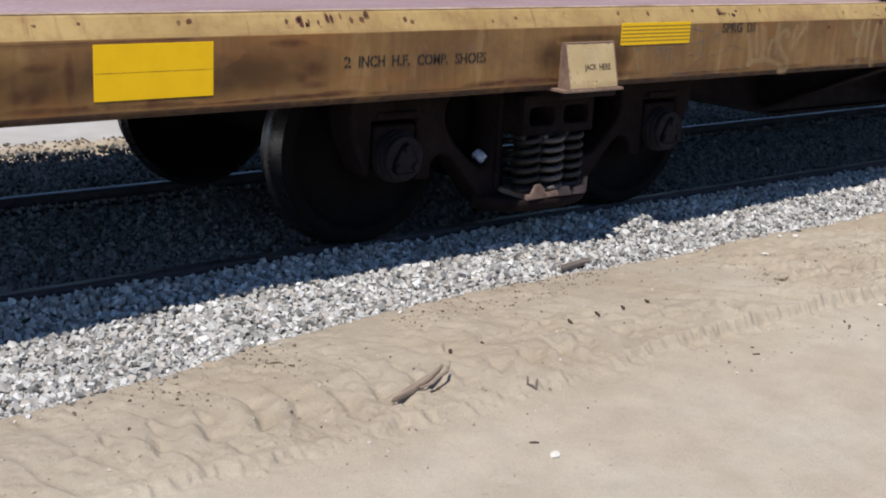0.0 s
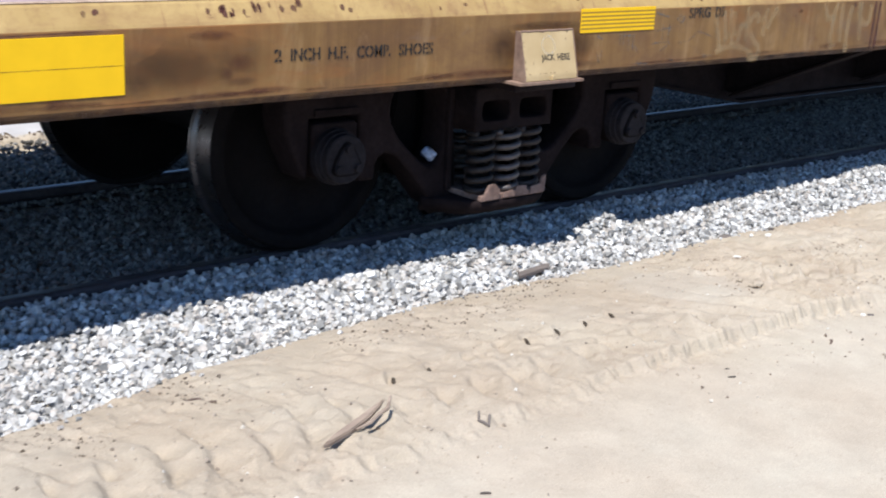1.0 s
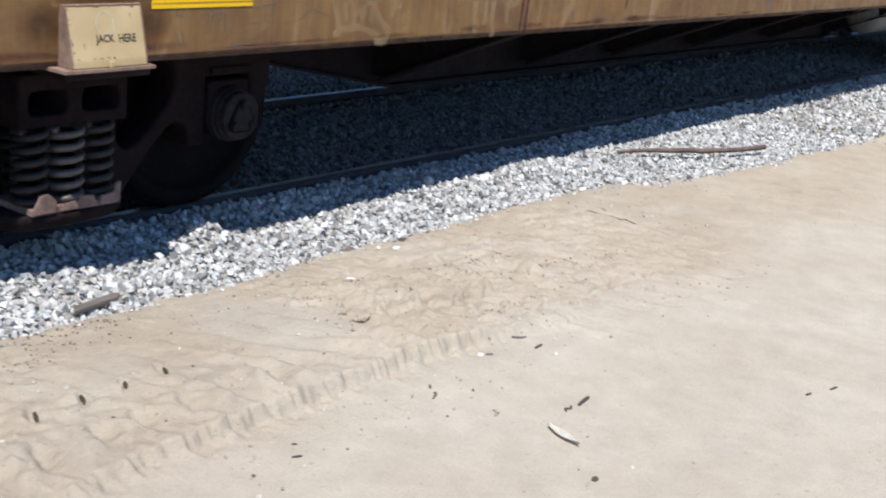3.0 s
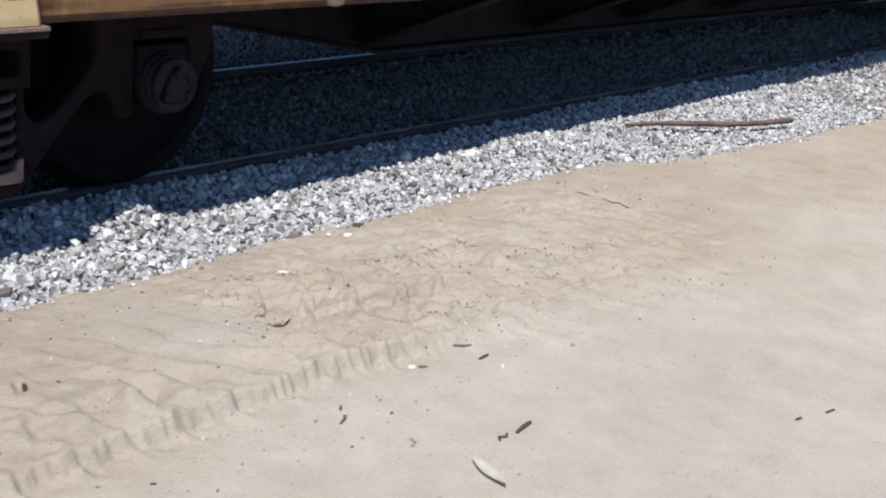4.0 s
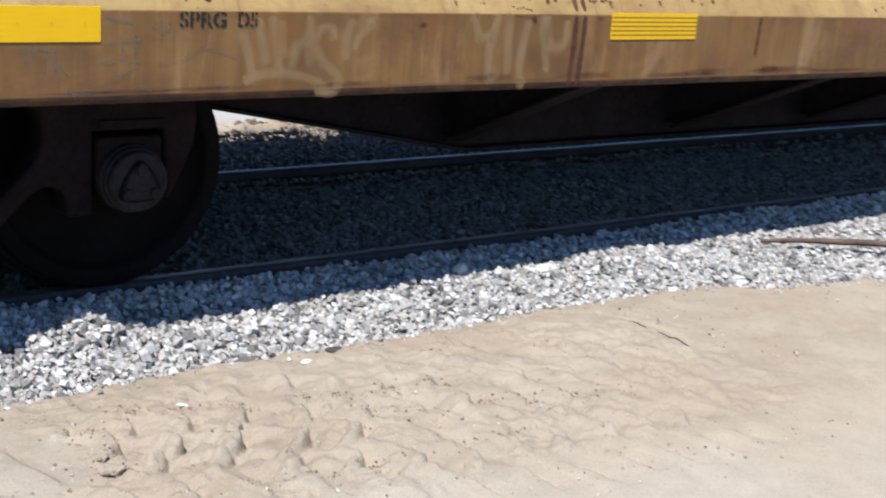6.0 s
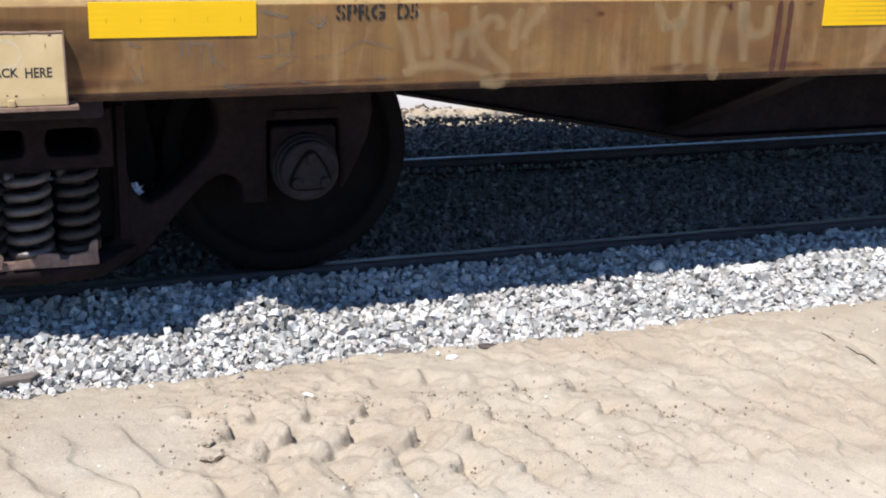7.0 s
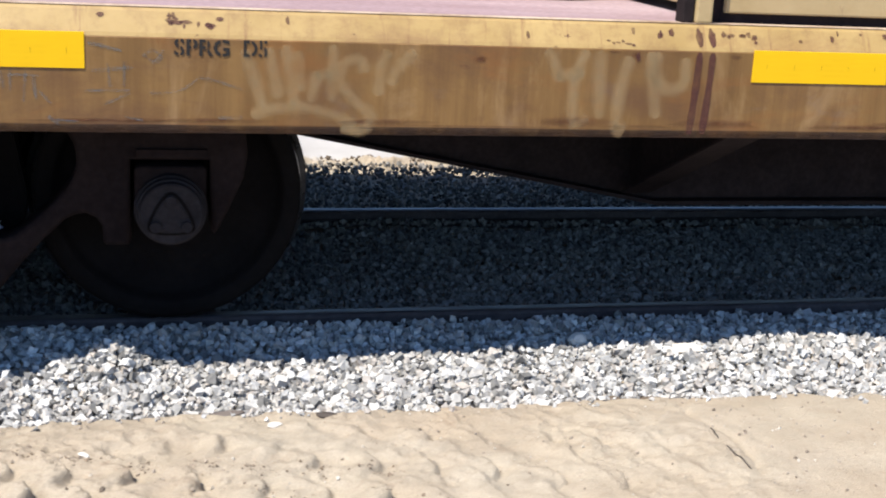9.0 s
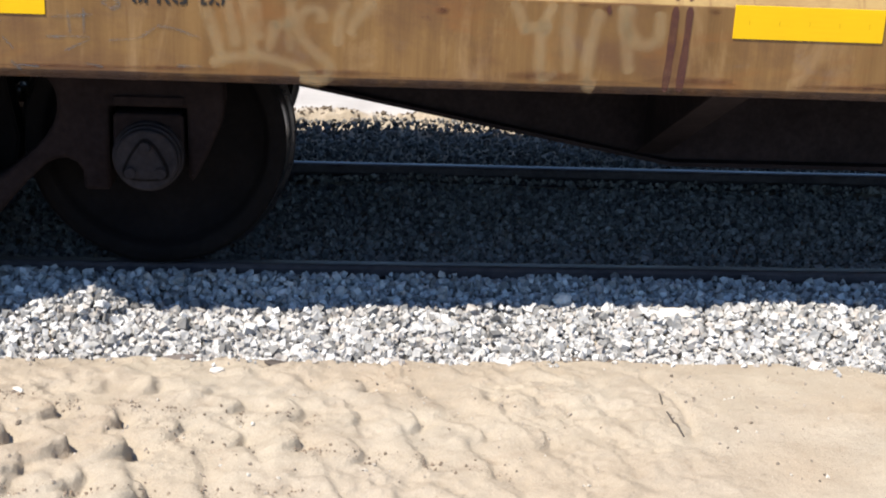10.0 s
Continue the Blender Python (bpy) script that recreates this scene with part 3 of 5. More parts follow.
def build_ground():
    xs = np.concatenate([spread(-2.7, -2.2, 0.02, -700, -2.2), np.arange(-2.2, 3.0, 0.0065), np.arange(3.0, 3.59, 0.01), spread(3.6, 6.0, 0.014, 3.6, 700)])
    y_a = np.concatenate([spread(-3.3, -2.155, 0.022, -700, -2.155), np.arange(-2.14, -1.05, 0.0065), np.arange(-1.045, -0.6, 0.012)])
    y_b = np.arange(-0.5, 2.5, 0.12)
    y_c = np.concatenate([np.arange(2.5, 2.98, 0.013), np.arange(2.99, 3.6, 0.03)])
    y_d = spread(3.6, 3.7, 0.05, 3.6, 700)
    ys = np.concatenate([y_a, y_b, y_c, y_d[1:]])
    X, Y = np.meshgrid(xs, ys)
    Z = ground_z(X, Y)
    co = np.stack([X.ravel(), Y.ravel(), Z.ravel()], 1)
    nx, ny = len(xs), len(ys)
    i = (np.arange(ny - 1)[:, None] * nx + np.arange(nx - 1)[None, :]).ravel()
    quads = np.stack([i, i + 1, i + nx + 1, i + nx], 1)
    me = bpy.data.meshes.new("ground")
    me.vertices.add(len(co))
    me.vertices.foreach_set("co", co.ravel())
    me.loops.add(quads.size)
    me.loops.foreach_set("vertex_index", quads.ravel())
    me.polygons.add(len(quads))
    me.polygons.foreach_set("loop_start", np.arange(0, quads.size, 4))
    me.update(calc_edges=True)
    ob = finish("ground", me, SAND, smooth=True)
    return tagged(ob, "pale dry sandy ground with tyre lug marks", "ground", kind="structure")


build_ground()

BLOCK_V = np.array([(x, y, z) for z in (-1, 1) for y in (-1, 1) for x in (-1, 1)]) * 0.62
BLOCK_F = np.array([(0, 2, 3), (0, 3, 1), (4, 5, 7), (4, 7, 6), (0, 1, 5), (0, 5, 4), (2, 6, 7), (2, 7, 3), (0, 4, 6), (0, 6, 2), (1, 3, 7), (1, 7, 5)])


def stones_mesh(name, pos, size, rng):
    """Angular crushed stones at pos, each of its own size and turn."""
    n = len(pos)
    v = np.repeat(BLOCK_V[None], n, 0) + rng.uniform(-0.32, 0.32, (n, 8, 3))
    v = v * rng.uniform(0.62, 1.12, (n, 1, 3))
    q = rng.normal(size=(n, 4))
    q /= np.linalg.norm(q, axis=1, keepdims=True)
    w, x, y, z = q.T
    R = np.stack([1 - 2 * (y * y + z * z), 2 * (x * y - z * w), 2 * (x * z + y * w), 2 * (x * y + z * w), 1 - 2 * (x * x + z * z), 2 * (y * z - x * w),
                  2 * (x * z - y * w), 2 * (y * z + x * w), 1 - 2 * (x * x + y * y)], 1).reshape(n, 3, 3)
    v = np.einsum("nij,nkj->nki", R, v) * size[:, None, None] + pos[:, None, :]
    f = (BLOCK_F[None] + 8 * np.arange(n)[:, None, None]).reshape(-1, 3)
    me = bpy.data.meshes.new(name)
    me.vertices.add(n * 8)
    me.vertices.foreach_set("co", v.ravel())
    me.loops.add(f.size)
    me.loops.foreach_set("vertex_index", f.ravel())
    me.polygons.add(len(f))
    me.polygons.foreach_set("loop_start", np.arange(0, f.size, 3))
    me.update(calc_edges=True)
    me.shade_flat()
    return me


def strewn(x0, x1, y0, y1, gap, rng):
    X, Y = np.meshgrid(np.arange(x0, x1, gap), np.arange(y0, y1, gap))
    X, Y = X.ravel(), Y.ravel()
    return X + rng.uniform(-0.5, 0.5, X.size) * gap, Y + rng.uniform(-0.5, 0.5, X.size) * gap


def build_ballast():
    rng = np.random.default_rng(7)
    xs, ys, zs, ss = [], [], [], []

    def pour(name, mat, label):
        pos = np.stack([np.concatenate(xs), np.concatenate(ys), np.concatenate(zs)], 1)
        ob = tagged(finish(name, stones_mesh(name, pos, np.concatenate(ss), rng), mat), label, "gravel", kind="stuff")
        for part_list in (xs, ys, zs, ss):
            part_list.clear()
        return ob

    def lay(x0, x1, y0, y1, gap, lift, keep=1.0, big=1.0):
        x, y = strewn(x0, x1, y0, y1, gap, rng)
        ok = (rng.uniform(size=x.size) < keep) & (y > stone_edge(x) - 0.02)
        ok &= (np.abs(y) > 0.055) & (np.abs(y - 1.505) > 0.055)
        x, y = x[ok], y[ok]
        xs.append(x)
        ys.append(y)
        s = (0.0068 + 0.0088 * rng.uniform(0, 1, x.size) ** 1.6) * big
        zs.append(ballast_z(x, y) + lift + rng.uniform(-0.010, 0.008, x.size) - 0.4 * s)
        ss.append(s)

    lay(-2.5, 5.2, -1.5, -0.05, 0.0215, -0.005, 1.0, 1.38)
    lay(-2.5, 5.2, -1.5, -0.05, 0.033, 0.006, 0.55, 1.62)
    lay(-2.5, 5.2, -1.5, -0.05, 0.026, -0.018, 1.0, 1.5)
    lay(5.2, 7.0, -1.3, -0.05, 0.022, 0.0, 1.0, 1.4)
    lay(7.0, 16, -1.3, -0.05, 0.036, 0.0, 1.0, 1.6)
    lay(-9, -2.5, -1.5, -0.05, 0.05, 0.0, 1.0, 2.2)
    # a small heap that stands proud of the shoulder
    hx, hy = rng.normal(1.60, 0.075, 170), rng.normal(-0.355, 0.055, 170)
    xs.append(hx)
    ys.append(hy)
    ss.append(rng.uniform(0.009, 0.018, 170))
    zs.append(ballast_z(hx, hy) + rng.uniform(-0.005, 0.035, 170) * np.exp(-((hx - 1.60) / 0.11) ** 2))
    # stones strayed on to the sand
    sx = rng.uniform(-2.4, 7, 700)
    sy = stone_edge(sx) - np.abs(rng.normal(0, 0.05, 700))
    xs.append(sx)
    ys.append(sy)
    ss.append(rng.uniform(0.004, 0.013, 700))
    zs.append(ground_z(sx, sy) + 0.004)
    pour("ballast", STONE, "bed of pale grey crushed stone beside the rail")
    # stones under the car, whose shade is put into their darker tone
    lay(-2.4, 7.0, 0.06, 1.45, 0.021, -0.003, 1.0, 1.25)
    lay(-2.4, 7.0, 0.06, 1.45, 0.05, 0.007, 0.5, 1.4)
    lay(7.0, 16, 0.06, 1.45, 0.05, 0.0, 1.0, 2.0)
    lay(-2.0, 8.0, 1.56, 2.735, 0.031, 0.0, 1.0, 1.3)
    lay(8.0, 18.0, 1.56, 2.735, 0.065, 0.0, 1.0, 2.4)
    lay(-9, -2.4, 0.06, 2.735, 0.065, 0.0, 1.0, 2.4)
    pour("track_ballast", SHADESTONE, "crushed stone between and beyond the rails, darkened for the car's shade")


build_ballast()


# ---------------------------------------------------------------- rails
def build_rail(y):
    foot, web, head = 0.076, 0.0085, 0.0365
    prof = [(-foot, -0.186), (foot, -0.186), (foot, -0.174), (0.02, -0.158), (web, -0.145), (web, -0.055), (head - 0.004, -0.044), (head, -0.038),
            (head, -0.012), (head - 0.008, -0.003), (0.02, -0.0005), (-0.02, -0.0005), (-head + 0.008, -0.003), (-head, -0.012), (-head, -0.038), (-head + 0.004, -0.044),
            (-web, -0.055), (-web, -0.145), (-0.02, -0.158), (-foot, -0.174)]
    rail = part("rail", bm_prism([(y + u, v) for u, v in prof], "x", -120, 160), RAIL)
    tagged(rail, "dark rusty steel rail half sunk in crushed stone", "rail", "rails of the track", "structure")
    part("running_surface", bm_prism([(y - 0.027, -0.0015), (y + 0.027, -0.0015), (y + 0.018, 0.0012), (y - 0.018, 0.0012)], "x", -120, 160), RAILTOP, rail,
         "dull polished rail top")
    return rail


build_rail(0.0)
build_rail(1.505)

# ---------------------------------------------------------------- truck
AXLE_Z, HALF_BASE = 0.447, 0.862
TRUCK_X = 0.918
MID = 0.7525
SF_FRONT, SF_BACK = -0.270, -0.105


def mirrored(half):
    return half + [(-u, v) for u, v in reversed(half)]


SIDE_HALF = [(0.0, 0.112), (0.19, 0.113), (0.26, 0.135), (0.335, 0.185), (0.40, 0.265), (0.47, 0.345), (0.535, 0.408), (0.565, 0.424), (0.60, 0.430), (0.632, 0.415), (0.650, 0.385),
             (0.652, 0.335), (0.662, 0.325), (0.728, 0.325), (0.738, 0.335), (0.738, 0.602), (0.984, 0.602), (0.986, 0.45), (0.988, 0.375), (1.0, 0.360), (1.015, 0.38),
             (1.055, 0.46), (1.092, 0.545), (1.104, 0.62), (1.098, 0.70), (1.06, 0.755), (0.97, 0.780), (0.6, 0.785), (0.0, 0.785)]
HOLE = smoothed([(0.285, 0.70), (0.268, 0.60), (0.275, 0.46), (0.305, 0.372), (0.345, 0.345), (0.40, 0.372), (0.52, 0.475), (0.575, 0.560), (0.575, 0.65), (0.53, 0.71), (0.36, 0.72)], 2)
OPENING = [(-0.242, 0.70), (-0.25, 0.32), (-0.245, 0.24), (-0.21, 0.212), (0.19, 0.212), (0.228, 0.24), (0.235, 0.32), (0.228, 0.70)]


def spring_bm(x, y, z0, z1, radius, wire, turns):
    pts = []
    n = int(turns * 20)
    for k in range(n + 1):
        t = k / n
        lift = min(max((t * turns - 0.6) / (turns - 1.2), 0.0), 1.0)
        a = 2 * math.pi * turns * t
        pts.append((x + radius * math.cos(a), y + radius * math.sin(a), z0 + wire + (z1 - z0 - 2 * wire) * lift))
    return bm_tube(pts, wire, 8)


def build_side(truck, s):
    """One side of a truck; s is -1 for the near side and 1 for the far side. Local y runs from the track's middle."""
    def yy(y):
        return (MID - y) * s

    front, back = yy(SF_FRONT), yy(SF_BACK)
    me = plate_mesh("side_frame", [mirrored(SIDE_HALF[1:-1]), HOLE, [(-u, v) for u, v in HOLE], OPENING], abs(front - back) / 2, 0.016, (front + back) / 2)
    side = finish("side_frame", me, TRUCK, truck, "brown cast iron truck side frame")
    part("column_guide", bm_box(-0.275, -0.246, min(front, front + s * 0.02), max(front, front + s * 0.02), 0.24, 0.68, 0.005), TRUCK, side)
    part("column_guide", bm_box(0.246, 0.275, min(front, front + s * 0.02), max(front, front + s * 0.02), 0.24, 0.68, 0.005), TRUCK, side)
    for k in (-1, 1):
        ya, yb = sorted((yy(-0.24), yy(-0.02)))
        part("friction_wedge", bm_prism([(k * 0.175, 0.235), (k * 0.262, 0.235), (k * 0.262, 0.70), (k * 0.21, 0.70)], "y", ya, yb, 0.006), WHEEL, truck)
    # the lower chord swells outwards into a basket under the spring nest
    plan = smoothed([(-0.38, SF_FRONT + 0.06), (-0.36, SF_FRONT), (-0.28, -0.36), (-0.225, -0.466), (0.165, -0.466), (0.225, -0.36), (0.31, SF_FRONT), (0.34, SF_FRONT + 0.06)], 2)
    basket = bmesh.new()
    rings = []
    for z, inset, squeeze in ((0.120, 0.16, 0.86), (0.140, 0.085, 0.93), (0.160, 0.030, 0.975), (0.180, 0.008, 0.99), (0.206, 0.0, 1.0), (0.214, 0.006, 0.995)):
        rings.append([basket.verts.new((squeeze * u, yy(min(w + inset, SF_FRONT + 0.06)), z)) for u, w in plan])
    for p, q in zip(rings, rings[1:]):
        for i in range(len(plan)):
            j = (i + 1) % len(plan)
            basket.faces.new((p[i], p[j], q[j], q[i]))
    basket.faces.new(rings[0])
    basket.faces.new(rings[-1])
    bmesh.ops.recalc_face_normals(basket, faces=basket.faces[:])
    part("spring_basket", basket, TRUCK, side, "", True)
    # spring seat with upturned lugs; the spring nest stands out in front of the frame
    ya, yb = sorted((yy(-0.456), yy(-0.06)))
    seat = part("spring_seat", bm_box(-0.215, 0.160, ya, yb, 0.2145, 0.240, 0.005), SEAT, truck, "rusty pinkish spring seat")
    y0, y1 = sorted((yy(-0.468), yy(-0.455)))
    part("lug", bm_prism([(-0.215, 0.222), (-0.125, 0.222), (-0.118, 0.262), (-0.150, 0.290), (-0.185, 0.288), (-0.212, 0.240)], "y", y0, y1, 0.003), SEAT, seat, "chipped pale rusty lug")
    part("lug", bm_prism([(-0.10, 0.222), (0.045, 0.222), (0.042, 0.262), (-0.02, 0.268), (-0.03, 0.252), (-0.095, 0.245)], "y", y0, y1, 0.003), SEAT, seat, "chipped pale rusty lug")
    part("lug", bm_prism([(0.065, 0.222), (0.156, 0.222), (0.158, 0.300), (0.134, 0.292), (0.128, 0.262), (0.07, 0.254)], "y", y0, y1, 0.003), SEAT, seat, "chipped pale rusty lug")
    # the middle springs get a lighter steel that paints the sunlight on them
    for u, mat in ((-0.165, SPRING), (-0.035, SUNSPRING), (0.112, SPRING)):
        worn = mat is SUNSPRING
        for y in (-0.374,) if u < -0.1 else (-0.388 if worn else -0.374, -0.245, -0.118):
            part("coil_spring", spring_bm(u, yy(y), 0.239, 0.512, 0.059 if worn else 0.053, 0.0142 if worn else 0.0135, 6.6), mat, truck, "shiny coil spring with sunlight put into its colour" if worn else "", True)
    # axle boxes
    for k in (-1, 1):
        cx = k * HALF_BASE
        arc = [(cx + 0.112 * math.cos(a), AXLE_Z + 0.112 * math.sin(a)) for a in [math.pi + math.pi * i / 16 for i in range(17)]]
        out = [(cx - 0.10, 0.583), (cx - 0.112, 0.572), (cx - 0.112, 0.46)] + arc + [(cx + 0.112, 0.46), (cx + 0.112, 0.572), (cx + 0.10, 0.583)]
        f1, f2 = yy(-0.272), yy(-0.352)
        bearing = finish("bearing_box", plate_mesh("bearing_box", [out], 0.10, 0.010, f1 - s * 0.10), TRUCK, truck, "brown iron bearing adapter")
        part("lintel", bm_box(cx - 0.105, cx + 0.115, min(f1, f1 + s * 0.012), max(f1, f1 + s * 0.012), 0.612, 0.640, 0.004), TRUCK, side)
        cap = bm_revolve([(0.0, 0.0), (0.092, 0.0), (0.098, 0.004), (0.100, 0.028), (0.106, 0.030), (0.109, 0.052), (0.113, 0.054), (0.115, 0.085), (0.0, 0.085)], 48)
        for v in cap.verts:
            v.co = Vector((v.co.x + cx, f2 - s * v.co.y, v.co.z + AXLE_Z))
        bmesh.ops.recalc_face_normals(cap, faces=cap.faces[:])
        end = part("end_cap", cap, CAPIRON, truck, "round stepped bearing end cap with locking plate")
        def triangle(r):
            tips = [(cx + r * math.sin(2 * math.pi * i / 3), AXLE_Z - 0.008 + r * math.cos(2 * math.pi * i / 3)) for i in range(3)]
            cut = []
            for i in range(3):
                (px, pz), (qx, qz) = tips[i], tips[(i + 1) % 3]
                cut += [(px + f * (qx - px), pz + f * (qz - pz)) for f in (0.2, 0.8)]
            return smoothed(cut, 2)
        groove = triangle(0.116)
        part("gasket", bm_prism(groove, "y", f2 + s * 0.001, f2 + s * 0.004), WHEEL, end)
        tri = triangle(0.100)
        part("locking_plate", bm_prism(tri, "y", f2 + s * 0.003, f2 + s * 0.012, 0.004), CAPIRON, end)
        for i in range(3):
            bx, bz = cx + 0.055 * math.sin(2 * math.pi * i / 3), AXLE_Z - 0.008 + 0.055 * math.cos(2 * math.pi * i / 3)
            bolt = [(bx + 0.019 * math.cos(math.pi * j / 6), bz + 0.019 * math.sin(math.pi * j / 6)) for j in range(12)]
            part("bolt", bm_prism(bolt, "y", f2 + s * 0.011, f2 + s * 0.026, 0.003), CAPIRON, end)
        # brake shoe behind the wheel's inner side
        ys0, ys1 = sorted((yy(-0.05), yy(0.06)))
        bx = cx - k * 0.52
        part("brake_shoe", bm_prism([(bx - k * 0.10, 0.27), (bx + k * 0.035, 0.27), (bx + k * 0.065, 0.44), (bx + k * 0.035, 0.60), (bx + k * 0.02, 0.72), (bx - k * 0.10, 0.72)], "y", ys0, ys1, 0.008), WHEEL, truck)


def build_truck(x):
    truck = empty("railcar_truck", x, MID, 0.0)
    tagged(truck, "dark rusty four-wheel railcar truck with coil springs", "railcar truck", "trucks of the flatcar")
    for s in (-1, 1):
        build_side(truck, s)
    # bolster: box with two pockets at each end
    for s in (-1, 1):
        
        pockets = [smoothed([(-0.196, 0.556), (-0.16, 0.552), (-0.07, 0.552), (-0.036, 0.556), (-0.036, 0.632), (-0.07, 0.638), (-0.16, 0.638), (-0.196, 0.632)], 1),
                   smoothed([(0.024, 0.556), (0.06, 0.552), (0.15, 0.552), (0.186, 0.556), (0.186, 0.632), (0.15, 0.638), (0.06, 0.638), (0.024, 0.632)], 1)]
        me = plate_mesh("bolster_end", [[(-0.236, 0.510), (0.222, 0.510), (0.222, 0.695), (-0.236, 0.695)]] + pockets, 0.20, 0.008, s * 0.965)
        finish("bolster_end", me, TRUCK, truck, "brown cast bolster end with two pockets")
    part("bolster", bm_box(-0.20, 0.19, -0.76, 0.76, 0.44, 0.685, 0.02), TRUCK, truck)
    part("centre_plate", bm_revolve([(0, -0.02), (0.2, -0.02), (0.2, 0.02), (0, 0.02)], 24), UNDER, truck).matrix_basis = pose(0, 0, 0.665, 90)
    prof = [(0.0, -0.095), (0.125, -0.095), (0.14, -0.06), (0.155, -0.025), (0.22, -0.004), (0.35, -0.014), (0.366, -0.035), (0.376, -0.058), (0.384, -0.063), (0.420, -0.064), (0.430, -0.061), (0.438, -0.052)]
    tread_prof = [(0.438, -0.052), (0.4455, 0.0), (0.447, 0.030), (0.453, 0.040), (0.462, 0.046), (0.470, 0.055), (0.470, 0.063), (0.460, 0.072), (0.44, 0.077)]
    back = [(0.44, 0.077), (0.39, 0.076), (0.375, 0.04), (0.22, 0.035), (0.15, 0.06), (0.135, 0.10), (0.0, 0.10)]
    for k in (-1, 1):
        part("axle", bm_revolve([(0.0, -1.08), (0.07, -1.08), (0.07, -0.9), (0.09, -0.88), (0.09, -0.5), (0.078, -0.2), (0.078, 0.2), (0.09, 0.5), (0.09, 0.88), (0.07, 0.9), (0.07, 1.08), (0.0, 1.08)], 24,
                                (k * HALF_BASE, 0, AXLE_Z)), WHEEL, truck, "", True)
        for s in (-1, 1):
            def turned(pr):
                bm = bm_revolve([(r, y) for r, y in pr], 96)
                for v in bm.verts:
                    v.co = Vector((v.co.x + k * HALF_BASE, s * (MID - v.co.y) if s < 0 else (MID - v.co.y), v.co.z + AXLE_Z))
                bmesh.ops.recalc_face_normals(bm, faces=bm.faces[:])
                return bm
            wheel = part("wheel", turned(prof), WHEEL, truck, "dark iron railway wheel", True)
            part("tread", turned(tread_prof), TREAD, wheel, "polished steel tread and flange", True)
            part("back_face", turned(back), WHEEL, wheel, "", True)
        part("brake_beam", bm_box(k * 0.36 - 0.04, k * 0.36 + 0.04, -0.75, 0.75, 0.36, 0.44, 0.012), UNDER, truck)
    return truck


truck = build_truck(TRUCK_X)
copy_thing(truck, pose(13.2, MID, 0.0))

# ---------------------------------------------------------------- flatcar
CAR0, CAR1 = -2.42, 15.95
SILL_Y = -0.612
car = empty("flatcar", 6.2, MID, 0.75)
tagged(car, "weathered yellow railway flatcar with rust and faded graffiti", "railway flatcar")
CAR_INV = Matrix.Translation((-6.2, -MID, -0.75))


def carpart(name, bm, mat, label="", parent=None, smooth=False):
    bmesh.ops.transform(bm, matrix=CAR_INV, verts=bm.verts[:])
    return part(name, bm, mat, parent or car, label, smooth)


def carmesh(name, me, mat, label="", parent=None):
    me.transform(CAR_INV)
    return finish(name, me, mat, parent or car, label)


def build_sill(s):
    """A pressed side sill: upright web, leaning top flange, turned-in bottom flange."""
    y0 = SILL_Y if s < 0 else 2 * MID - SILL_Y
    d = -s
    prof = [(0, 0.780), (0.002, 0.769), (0.007, 0.760), (0.015, 0.7535), (0.026, 0.7505), (0.13, 0.7505), (0.13, 0.762), (0.030, 0.763), (0.014, 0.778), (0.014, 1.018), (0.003, 1.0255), (0.0, 1.023)]
    lip = [(0.003, 1.026), (0.014, 1.0185), (0.058, 1.078), (0.100, 1.080), (0.10, 1.104), (0.062, 1.105), (0.050, 1.102), (0.042, 1.094), (0.008, 1.037)]
    def drawn(outline, wave):
        bm = bmesh.new()
        rings = []
        for x in np.linspace(CAR0, CAR1, 120):
            dent = wave * noise.noise((x * 1.3, s * 3.0, 0.0))
            rings.append([bm.verts.new((x, y0 + d * u, v + dent)) for u, v in outline])
        n = len(outline)
        for p, q in zip(rings, rings[1:]):
            for k in range(n):
                bm.faces.new((p[k], p[(k + 1) % n], q[(k + 1) % n], q[k]))
        bm.faces.new(rings[0])
        bm.faces.new(rings[-1][::-1])
        bmesh.ops.recalc_face_normals(bm, faces=bm.faces[:])
        return bm
    sill = carpart("side_sill", drawn(prof, 0.0), PAINT, "tan yellow side sill streaked with rust and grime")
    carpart("top_flange", drawn(lip, 0.0), LIP, "lighter yellow top flange", sill)
    if s < 0:
        # thin strip that paints the sunlit highlight along the bare edge
        carpart("sunlit_edge", bm_box(CAR0 + 0.01, CAR1 - 0.01, y0 + 0.050, y0 + 0.099, 1.1045, 1.1065, 0.0006, 1), SUNEDGE, "bare edge, pale with its sunlit highlight", sill)
    return sill


near_sill = build_sill(-1)
build_sill(1)
carpart("deck", bm_box(CAR0 + 0.01, CAR1 - 0.01, SILL_Y + 0.102, 2 * MID - SILL_Y - 0.102, 1.06, 1.100, 0.003), DECK, "worn mauve brown deck")
for x in (CAR0, CAR1 - 0.03):
    carpart("end_sill", bm_box(x, x + 0.03, SILL_Y + 0.02, 2 * MID - SILL_Y - 0.02, 0.76, 1.059, 0.005), PAINT)
belly = [(CAR0 + 0.04, 0.60), (2.25, 0.575), (3.72, 0.30), (10.4, 0.30), (11.85, 0.575), (CAR1 - 0.04, 0.60), (CAR1 - 0.04, 1.05), (CAR0 + 0.04, 1.05)]
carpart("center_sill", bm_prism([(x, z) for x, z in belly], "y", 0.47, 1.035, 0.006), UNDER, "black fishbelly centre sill")
